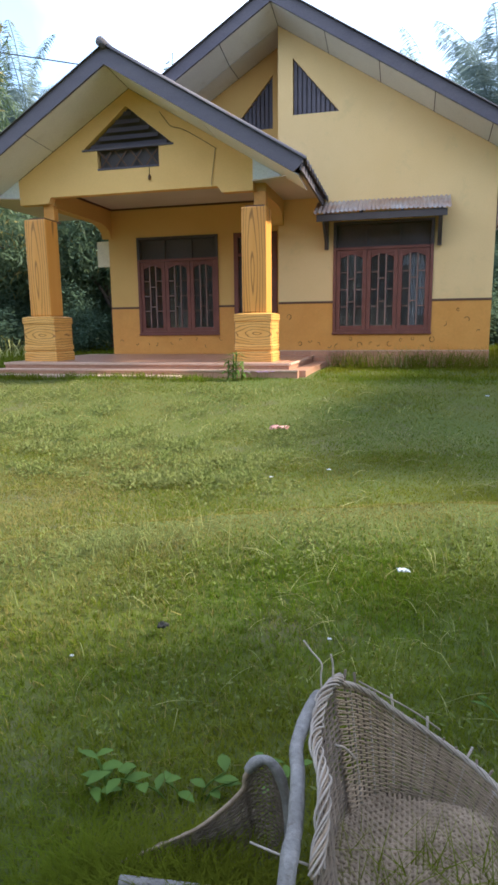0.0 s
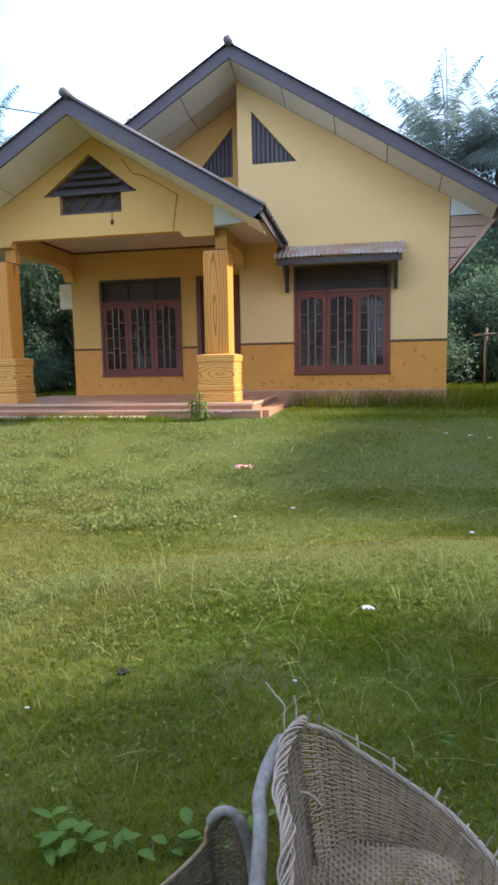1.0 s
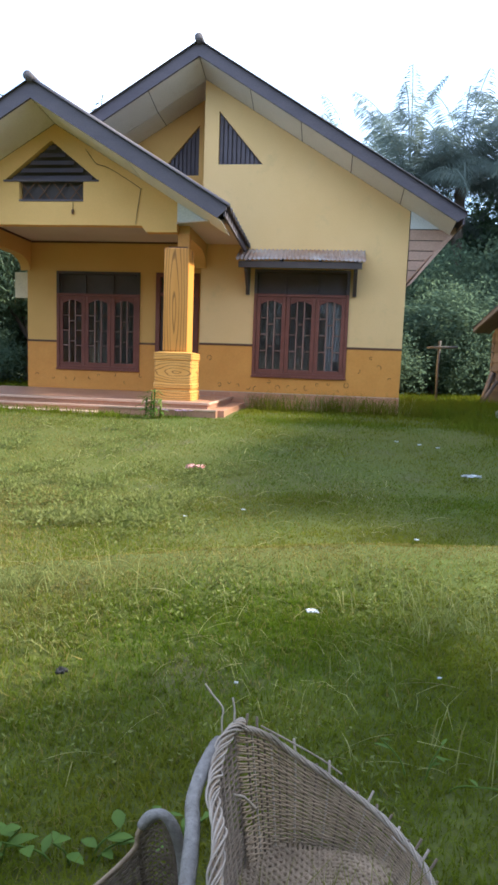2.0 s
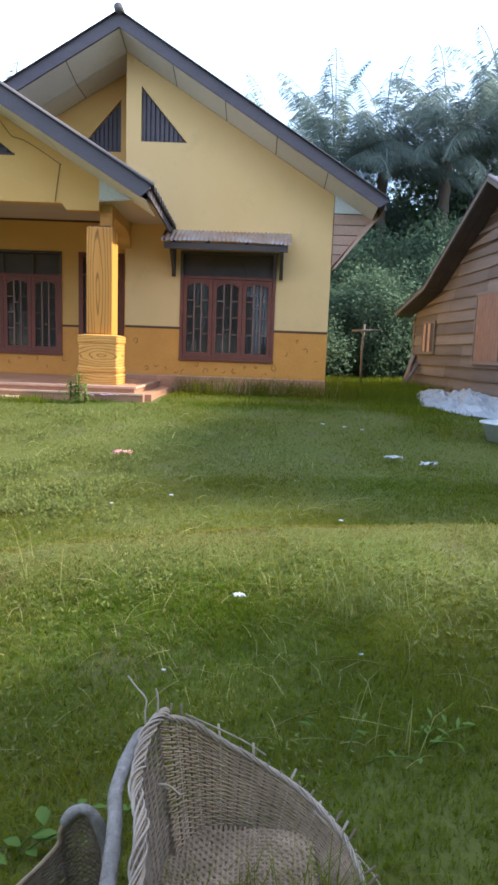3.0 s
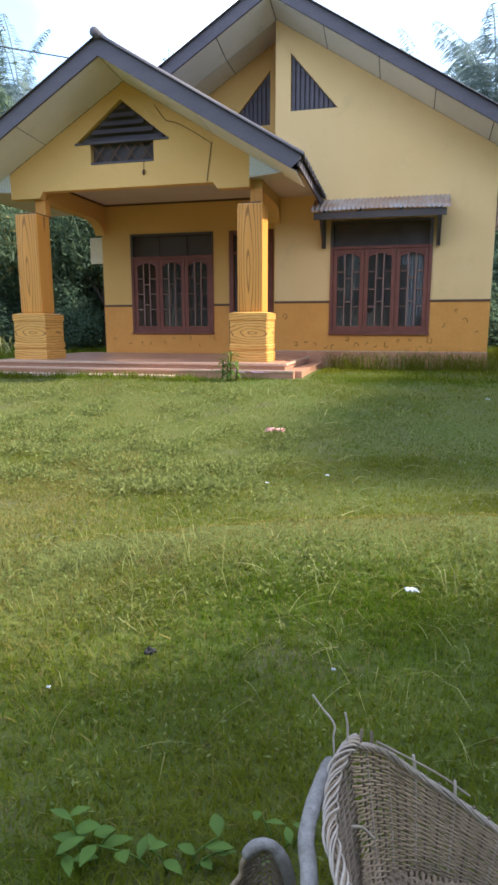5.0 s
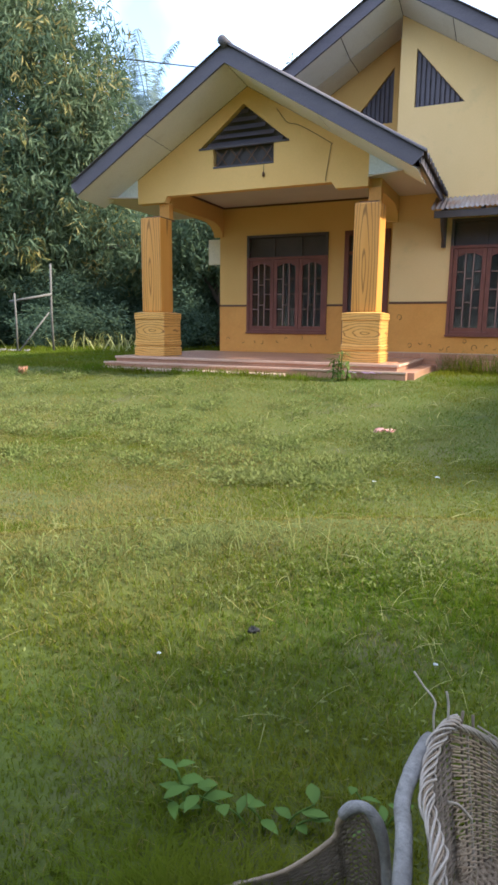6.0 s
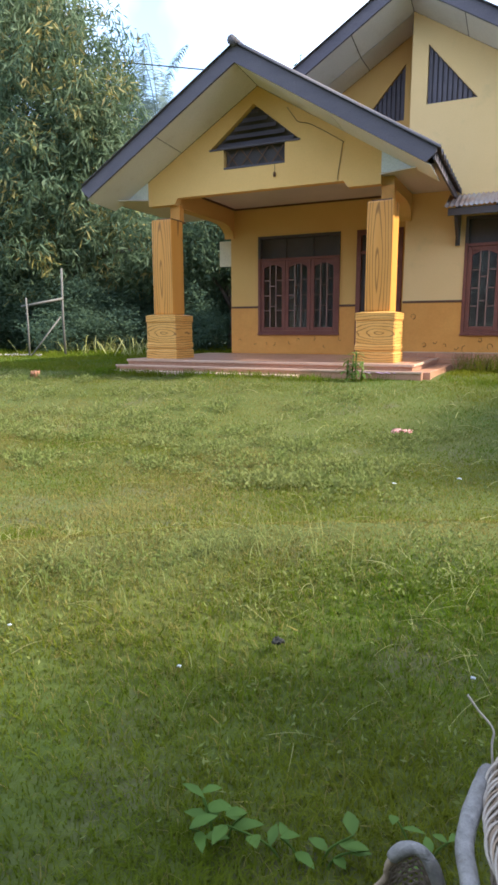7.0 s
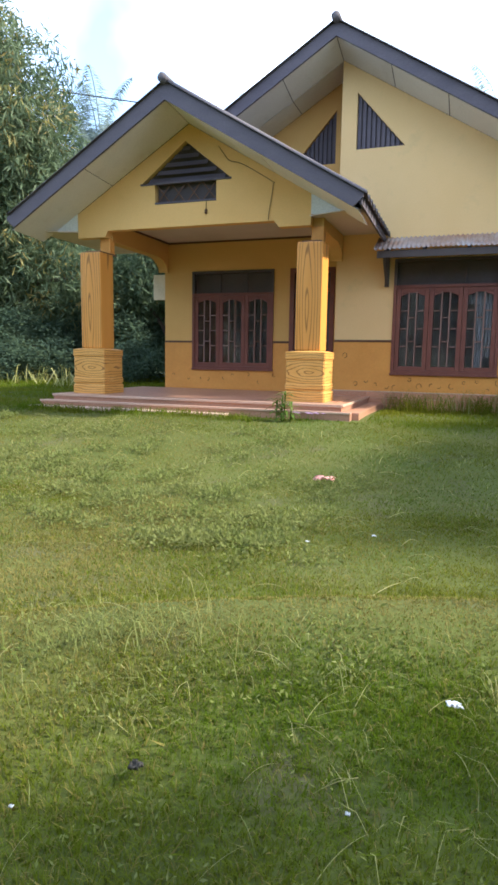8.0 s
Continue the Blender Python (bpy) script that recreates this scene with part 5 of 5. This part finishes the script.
# small plants
def leaf_blade(base, way, length, width, fold=0.15, up=(0, 0, 1), sag=0.25):
    """A pointed broad leaf of six quads."""
    base, way = np.array(base, float), np.array(way, float)
    way /= np.linalg.norm(way)
    side = np.cross(way, up)
    side /= np.linalg.norm(side) + 1e-9
    lift = np.cross(side, way)
    vs = []
    for t, w in ((0, 0.05), (0.18, 0.62), (0.45, 1.0), (0.75, 0.62), (1.0, 0.02)):
        c = base + way * length * t - np.array([0, 0, 1.0]) * sag * length * t * t
        vs += [c - side * width * w / 2 + lift * fold * width * w, c, c + side * width * w / 2 + lift * fold * width * w]
    f = []
    for i in range(4):
        a = i * 3
        f += [[a, a + 1, a + 4, a + 3], [a + 1, a + 2, a + 5, a + 4]]
    return np.array(vs), np.array(f)


def broadleaf(x, y, height, leaves, length, width, seed, label, sag=0.25):
    rng = np.random.default_rng(seed)
    t = empty("broadleaf_weed")
    tagged(t, label, "weed", "weeds in the lawn")
    z = gz(x, y)
    n_st = 4
    for s in range(n_st):
        ex, ey = x + 0.09 * rng.standard_normal(), y + 0.05 * rng.standard_normal()
        hh = height * (0.7 + 0.5 * rng.random())
        line = smooth_line([(x + 0.3 * (ex - x), y + 0.3 * (ey - y), z - 0.01), ((x + ex) / 2, (y + ey) / 2, z + hh * 0.55), (ex, ey, z + hh)], 8)
        rod("stem", line, np.linspace(0.003, 0.0018, 8), M_WEED, t, 5)
        for k in range(leaves // n_st):
            p = line[-1 - (k % 3) * 2]
            az = rng.random() * 6.28
            v, f = leaf_blade(p, (math.cos(az), math.sin(az), 0.35), length * (0.6 + 0.6 * rng.random()), width * (0.7 + 0.5 * rng.random()), sag=sag)
            raw("leaf", v, f, M_WEED, t, "", True)
    return t


broadleaf(0.75, -10.57, 0.085, 12, 0.064, 0.03, 31, "low broad-leaved green weed in the lawn")
broadleaf(0.94, -10.55, 0.075, 12, 0.06, 0.028, 32, "low broad-leaved green weed in the lawn")
broadleaf(1.14, -10.46, 0.06, 8, 0.044, 0.02, 34, "low broad-leaved green weed beside the basket")
broadleaf(1.93, -10.12, 0.09, 12, 0.05, 0.012, 33, "thin-leaved pale weed in the lawn")
broadleaf(1.72, -10.18, 0.08, 8, 0.05, 0.011, 35, "thin-leaved pale weed in the lawn")

dracaena = empty("dracaena")
tagged(dracaena, "small strap-leaved plant at the porch edge", "plant")
drng = np.random.default_rng(6)
for px, py, ph in ((-1.06, -2.95, 0.42), (-1.18, -2.93, 0.30), (-0.96, -2.97, 0.28), (-1.12, -2.88, 0.36)):
    dz = gz(px, py)
    rod("stem", [(px, py, dz - 0.02), (px + 0.01, py, dz + ph * 0.5), (px + 0.02, py, dz + ph)], 0.01, M_WEED, dracaena, 6)
    for k in range(22):
        az, el = drng.random() * 6.28, 0.1 + 1.0 * drng.random()
        v, f = leaf_blade((px + 0.01, py, dz + 0.05 + (ph - 0.05) * drng.random()), (math.cos(az), math.sin(az), el), 0.20 * (0.6 + 0.6 * drng.random()), 0.04, sag=0.6)
        raw("leaf", v, f, M_CREEPER if k % 2 else M_WEED, dracaena, "", True)
for k in range(12):
    fx, fy = -0.74 + 0.14 * drng.standard_normal(), -2.80 + 0.06 * drng.standard_normal()
    fl = empty("flower")
    tagged(fl, "small mauve flower by the porch", "flower", "flowers by the porch")
    z = gz(fx, fy)
    rod("stem", [(fx, fy, z - 0.01), (fx, fy, z + 0.10)], 0.002, M_WEED, fl, 5)
    for j in range(5):
        v, f = leaf_blade((fx, fy, z + 0.10), (math.cos(j * 1.257), math.sin(j * 1.257), 0.5), 0.045, 0.034)
        raw("petal", v, f, M_FLOWER, fl, "", True)


# ---- grass ----
def blades(xy, height, width, lean, rng, segments=2):
    """Curved tapering blades rooted at xy: verts and triangles."""
    n = len(xy)
    z = ground_z(xy[:, 0], xy[:, 1])
    az = rng.random(n) * 2 * np.pi
    h = np.broadcast_to(height, (n,))
    w = np.broadcast_to(width, (n,)) * (0.7 + 0.6 * rng.random(n))
    ln = np.broadcast_to(lean, (n,)) * (0.3 + 1.1 * rng.random(n))
    d = np.stack([np.cos(az), np.sin(az)], -1)
    fa = az + np.pi / 2 + 0.5 * rng.standard_normal(n)
    s = np.stack([np.cos(fa), np.sin(fa)], -1) * w[:, None] / 2
    root = np.column_stack([xy, z - 0.004])
    mid_p = np.column_stack([xy + d * (ln * h * 0.35)[:, None], z + h * 0.6])
    tip = np.column_stack([xy + d * (ln * h)[:, None], z + h * (1 - 0.25 * ln)])
    s3 = np.column_stack([s, np.zeros(n)])
    if segments == 1:
        v = np.stack([root - s3, root + s3, tip], 1).reshape(-1, 3)
        return v, np.arange(3 * n).reshape(-1, 3)
    v = np.stack([root - s3, root + s3, mid_p + s3 * 0.75, mid_p - s3 * 0.75, tip], 1).reshape(-1, 3)
    k = np.arange(n)[:, None] * 5
    f = np.concatenate([k + [0, 1, 2], k + [0, 2, 3], k + [3, 2, 4]])
    return v, f


def scatter(x0, x1, y0, y1, density, rng):
    n = int((x1 - x0) * (y1 - y0) * density)
    return np.column_stack([x0 + (x1 - x0) * rng.random(n), y0 + (y1 - y0) * rng.random(n)])


def clear(xy):
    """Keeps clear of the house, the porch steps, the hut and the tarpaulin."""
    x, y = xy[:, 0], xy[:, 1]
    inside = (x > -5.5) & (x < 0.0) & (y > -2.66) & (y < 9)
    inside |= (x > -1.1) & (x < 2.8) & (y > -0.06) & (y < 9)
    inside |= (x > 5.7) & (x < 13) & (y > -4.4) & (y < 5.6)
    half = np.clip(0.85 - 0.4 * (y + 0.6) / 3.0, 0, 2)
    inside |= ((x - (6.02 - 0.07 * y - half)) / (half + 0.01)) ** 2 + ((y + 0.6) / 3.0) ** 2 < 0.85
    return xy[~inside]


def lawn(name, area, density, height, width, lean, seed, segments, label, feather=0.6):
    rng = np.random.default_rng(seed)
    xy = clear(scatter(*area, density, rng))
    x0, x1, y0, y1 = area
    rim_d = np.minimum(np.minimum(xy[:, 0] - x0, x1 - xy[:, 0]), np.minimum((xy[:, 1] - y0) * 1.6, (y1 - xy[:, 1]) * 1.6))
    xy = xy[rng.random(len(xy)) < np.clip(rim_d / feather, 0.02, 1.0)]
    patch = value_noise(xy[:, 0] * 1.4 + 40, xy[:, 1] * 1.4 + 70, 5) * 0.6 + value_noise(xy[:, 0] * 4.3 + 10, xy[:, 1] * 4.3 + 20, 6) * 0.4
    xy = xy[rng.random(len(xy)) < 0.45 + 0.75 * patch]
    patch = value_noise(xy[:, 0] * 1.4 + 40, xy[:, 1] * 1.4 + 70, 5) * 0.6 + value_noise(xy[:, 0] * 4.3 + 10, xy[:, 1] * 4.3 + 20, 6) * 0.4
    h = height * (0.55 + 0.9 * patch) * (0.6 + 0.7 * rng.random(len(xy)))
    h = h * (1 - 0.7 * np.exp(-(((xy[:, 1] - ridge_y(xy[:, 0]) + 0.05) / 0.36) ** 2)))
    x, y = xy[:, 0], xy[:, 1]
    # yellow blades: sunlight put into the colour of the lit lawn, dry grass on the ridge
    dry_sunlit = 0.75 / (1 + np.exp((x - 0.6) / 0.7)) / (1 + np.exp(-(y + 9.9) / 0.35)) / (1 + np.exp((y + 3.4) / 0.5)) * (0.25 + 1.3 * value_noise(x * 1.1 + 30, y * 1.6 + 50, 8))
    dry_sunlit = np.clip(dry_sunlit + 0.75 * np.exp(-(((y - ridge_y(x) + 0.06) / 0.28) ** 2)), 0.02, 0.9)
    dry_sunlit = dry_sunlit * (1 - 0.8 * np.exp(-(((y - ridge_y(x) - 0.4) / 0.27) ** 2)))
    h = h * (1 + 0.7 * np.exp(-(((y - ridge_y(x) - 0.38) / 0.22) ** 2)))
    dry = rng.random(len(xy)) < dry_sunlit
    for chosen, material, text in ((~dry, M_GRASS, label), (dry, M_DRY_SUNLIT_GRASS, label.replace("green", "dry and sunlit yellow"))):
        v, f = blades(xy[chosen], h[chosen], width, lean, rng, segments)
        tagged(raw(name if material is M_GRASS else "dry_" + name, v, f, material, None, text), category="grass", kind="stuff")


lawn("lawn_grass", (-2.5, 3.9, -11.8, -9.0), 14500, 0.028, 0.0028, 1.25, 41, 2, "short dense green lawn grass")
lawn("lawn_grass", (-4.6, 5.0, -9.7, -6.3), 8600, 0.021, 0.0038, 1.25, 42, 2, "short green lawn grass")
lawn("lawn_grass", (-12.0, 6.8, -7.2, -2.0), 3600, 0.027, 0.0068, 1.1, 43, 1, "short green lawn grass towards the house", 1.0)
lawn("lawn_grass", (-15.0, 8.0, -3.2, 3.0), 850, 0.065, 0.013, 0.9, 44, 1, "green grass beside the house", 1.2)
lawn("lawn_grass", (-23.0, 13.0, 1.5, 12.5), 240, 0.14, 0.022, 0.8, 45, 1, "rough green grass in the back yard", 2.0)
lawn("lawn_grass", (-11.0, 11.0, -19.0, -8.0), 700, 0.035, 0.011, 1.1, 46, 1, "green lawn grass towards the street", 3.0)


def stand(name, spots, per, radius, height, width, lean, material, seed, label, segments=2):
    """Tufts of longer blades at the given spots."""
    rng = np.random.default_rng(seed)
    c = np.repeat(np.asarray(spots, float), per, 0)
    xy = clear(c + radius * rng.standard_normal(c.shape) * 0.5)
    v, f = blades(xy, height * (0.45 + 0.75 * rng.random(len(xy))), width, lean, rng, segments)
    return tagged(raw(name, v, f, material, None, label), category="grass", kind="stuff")


trng = np.random.default_rng(9)


def creeping(name, area, patches, per, leaf, width, seed, label, along_ridge=False):
    """Low leafy creepers in loose patches."""
    rng = np.random.default_rng(seed)
    c = scatter(*area, patches, rng)
    if along_ridge:
        c[:, 1] += ridge_y(c[:, 0])
    xy = np.repeat(c, per, 0)
    xy = clear(xy + 0.09 * rng.standard_normal(xy.shape))
    pts = np.column_stack([xy, ground_z(xy[:, 0], xy[:, 1]) + 0.015 + 0.035 * rng.random(len(xy))])
    v, f = leaf_cloud(pts, 3, leaf, width, -0.5, rng, 0.02)
    return tagged(raw(name, v, f, M_CREEPER, None, label), category="grass", kind="stuff")


creeping("clover_patches", (0.5, 3.4, -9.6, -8.95), 7, 26, 0.026, 0.011, 61, "small leafy creepers among the lawn grass")
creeping("clover_patches", (-7.0, 0.9, -7.9, -5.4), 9, 44, 0.036, 0.015, 62, "small leafy creepers in the sunlit lawn")
creeping("clover_patches", (0.2, 2.6, -10.5, -9.5), 5, 20, 0.020, 0.007, 63, "small leafy creepers near the basket")
creeping("clover_patches", (-3.6, 1.4, -0.85, -0.3), 11, 34, 0.024, 0.009, 66, "leafy creepers and grass along the foot of the ridge", True)
creeping("clover_patches", (-9.0, -0.5, -5.4, -3.6), 4, 40, 0.04, 0.017, 70, "small leafy creepers in the lawn near the porch")
stand("grass_tuft", [(1.85, -9.3), (1.93, -9.2)], 45, 0.14, 0.17, 0.0032, 1.6, M_CREEPER, 51, "long spreading tuft of grass in the lawn")
tuft_x = np.concatenate([-2.6 + 3.0 * trng.random(24), 0.4 + 2.6 * trng.random(9)])
stand("grass_tuft", np.column_stack([tuft_x, ridge_y(tuft_x) - 0.2 - 0.45 * trng.random(33)]), 30, 0.17, 0.115, 0.0036, 1.3, M_CREEPER, 52, "longer grass tufts on the low ridge")
stand("wall_grass", np.column_stack([-0.1 + 4.4 * trng.random(110), -0.42 + 0.22 * trng.standard_normal(110)]), 15, 0.26, 0.40, 0.008, 0.9, M_GRASS, 53, "tall unmown grass along the foot of the wall")
stand("wall_stalks", np.column_stack([-0.2 + 3.2 * trng.random(26), -0.5 + 0.2 * trng.standard_normal(26)]), 4, 0.22, 0.5, 0.006, 0.7, M_STRAW, 74, "pale seed stalks among the grass by the wall")
stand("step_grass", np.column_stack([-5.6 + 4.2 * trng.random(120), -3.05 + 0.08 * trng.standard_normal(120)]), 12, 0.12, 0.13, 0.008, 0.8, M_GRASS, 54, "grass growing over the porch step")
stand("dry_stalks", scatter(-2.8, 3.6, -9.9, -8.95, 30, trng), 4, 0.14, 0.085, 0.0022, 2.0, M_STRAW, 55, "thin dry grass stalks scattered over the lawn")
stand("dry_stalks", scatter(-9.0, 2.0, -6.6, -3.2, 22, trng), 4, 0.16, 0.075, 0.006, 1.3, M_STRAW, 56, "dry grass patches nearer the house", 1)
stand("rough_grass", scatter(3.2, 5.8, -1.0, 5.0, 16, trng), 14, 0.2, 0.30, 0.012, 0.8, M_GRASS, 57, "rough tall grass between house and hut", 1)
stand("bank_grass", np.column_stack([3.45 + 0.5 * trng.random(60), -4.4 + 3.6 * trng.random(60)]), 22, 0.22, 0.17, 0.009, 0.9, M_GRASS, 67, "rough tall grass beside the tarpaulin", 1)
stand("bank_grass", [(3.55, -6.7), (3.7, -6.5), (3.62, -6.85)], 60, 0.16, 0.42, 0.006, 0.6, M_CREEPER, 68, "tall grass clump on the edge of the lawn")


def lying_stalks(spots, length, width, height, seed, label):
    """Long bent grass stems that arch out and lie over the lawn."""
    rng = np.random.default_rng(seed)
    items = []
    for x, y in spots:
        az, n, L = rng.random() * 2 * np.pi, 9, length * (0.4 + 0.9 * rng.random())
        t = np.linspace(0, 1, n)
        turn = az + (rng.random() - 0.5) * 1.1 * t
        px, py = x + np.cumsum(np.cos(turn)) * L / n, y + np.cumsum(np.sin(turn)) * L / n
        pz = ground_z(px, py) + 0.012 + height * (0.5 + 0.8 * rng.random()) * np.sin(np.pi * np.clip(t * 0.85 + 0.05, 0, 1))
        w = width * (0.6 + 0.8 * rng.random()) * (1 - 0.6 * t)
        items.append(tube_arrays(np.stack([px, py, pz], -1), w / 2, 3, False))
    v, f = bundle(items)
    return tagged(raw("lying_stalks", v, f, M_STRAW, None, label), category="grass", kind="stuff")


lying_stalks(clear(scatter(-2.2, 3.4, -10.3, -8.9, 20, trng)), 0.18, 0.003, 0.018, 71, "long bent dry stems lying over the lawn")
lying_stalks(clear(scatter(-5.0, 2.2, -8.3, -5.6, 9, trng)), 0.22, 0.005, 0.03, 72, "bent dry stems in the sunlit lawn")
lying_stalks(clear(scatter(-9.0, 1.0, -5.6, -3.4, 5, trng)), 0.28, 0.009, 0.06, 73, "bent dry stems nearer the porch")
stand("seed_stalks", [(2.06, -9.25), (1.55, -9.2), (0.42, -9.1), (-0.15, -8.9), (0.75, -9.2), (1.25, -8.95), (2.0, -10.1), (1.78, -10.05), (0.2, -9.4), (-0.7, -9.3)], 4, 0.12, 0.22, 0.003, 0.5, M_STRAW, 69, "thin upright seed stalks in the lawn")
rx = -3.0 + 6.5 * trng.random(2200)
stand("ridge_straw", np.column_stack([rx, ridge_y(rx) - 0.1 + 0.14 * trng.standard_normal(2200)]), 5, 0.08, 0.014, 0.005, 1.5, M_DRY_SUNLIT_GRASS, 64, "short dry grass along the crest of the low ridge", 1)
stand("basket_grass", np.column_stack([0.82 + 0.4 * trng.random(160), -10.98 + 0.16 * trng.random(160)]), 26, 0.05, 0.165, 0.003, 0.9, M_GRASS, 65, "grass growing over the fallen basket rim")
stand("basket_grass", np.column_stack([1.32 + 0.42 * trng.random(420), -11.0 + 0.26 * trng.random(420)]), 5, 0.05, 0.165, 0.003, 1.0, M_GRASS, 58, "grass growing through the basket")
stand("dead_fronds", np.column_stack([-13.5 + 5.0 * trng.random(34), 2.8 + 1.8 * trng.random(34)]), 5, 0.5, 0.7, 0.035, 1.3, M_STRAW, 59, "dry broken stalks and dead leaves under the tree")

# ---- hut planks ----
z = -0.04
prng = random.Random(3)
while z < 4.1:
    hgt = 0.25 + 0.03 * prng.random()
    stops = [0.0]
    while stops[-1] < HUT_LEN - 0.3:
        stops.append(min(HUT_LEN, stops[-1] + prng.uniform(1.6, 3.4)))
    for x, x2 in zip(stops[:-1], stops[1:]):
        bm = bmesh.new()
        dz0, dz1 = prng.uniform(-0.018, 0.018), prng.uniform(-0.018, 0.018)
        xa, xb = x + 0.004, x2 - 0.004
        while xa < xb and hut_roof(xa) - 0.12 < z + 0.04:
            xa += 0.05
        while xb > xa and hut_roof(xb) - 0.12 < z + 0.04:
            xb -= 0.05
        if xb - xa < 0.1:
            continue
        ta, tb = min(z + hgt + dz0, hut_roof(xa) - 0.11), min(z + hgt + dz1, hut_roof(xb) - 0.11)
        vs = [bm.verts.new(p) for p in ((xa, -0.05, z + dz0), (xb, -0.05, z + dz1), (xb, -0.012, tb), (xa, -0.012, ta),
                                        (xa, -0.002, z + dz0), (xb, -0.002, z + dz1), (xb, -0.002, tb), (xa, -0.002, ta))]
        for q in ((0, 1, 2, 3), (7, 6, 5, 4), (0, 4, 5, 1), (1, 5, 6, 2), (2, 6, 7, 3), (3, 7, 4, 0)):
            bm.faces.new([vs[i] for i in q])
        part("plank", bm, M_WEATHERED, hut)
    z += hgt - 0.012
for x0, x1, z0, z1 in HUT_WINDOWS:
    win = empty("shutter_window", hut)
    bm = bmesh.new()
    box(bm, x0, x1, -0.062, -0.052, z0, z1)
    part("opening", bm, M_DARKWOOD, win)
    bm = bmesh.new()
    for a, b in ((x0 - 0.06, x0), (x1, x1 + 0.06)):
        box(bm, a, b, -0.085, -0.05, z0 - 0.06, z1 + 0.06, 0.004)
    for a, b in ((z0 - 0.06, z0), (z1, z1 + 0.06)):
        box(bm, x0, x1, -0.083, -0.05, a, b, 0.004)
    part("frame", bm, M_WEATHERED, win)
    far = x0 < 3
    xx = x0 + 0.03
    while xx < x1 - 0.16:
        boxed("slat", xx, xx + (0.16 if far else 0.13), -0.078, -0.063, z0, z1, M_PINKBOARD if far else M_BAR, win, 0.003)
        xx += 0.34 if far else 0.14
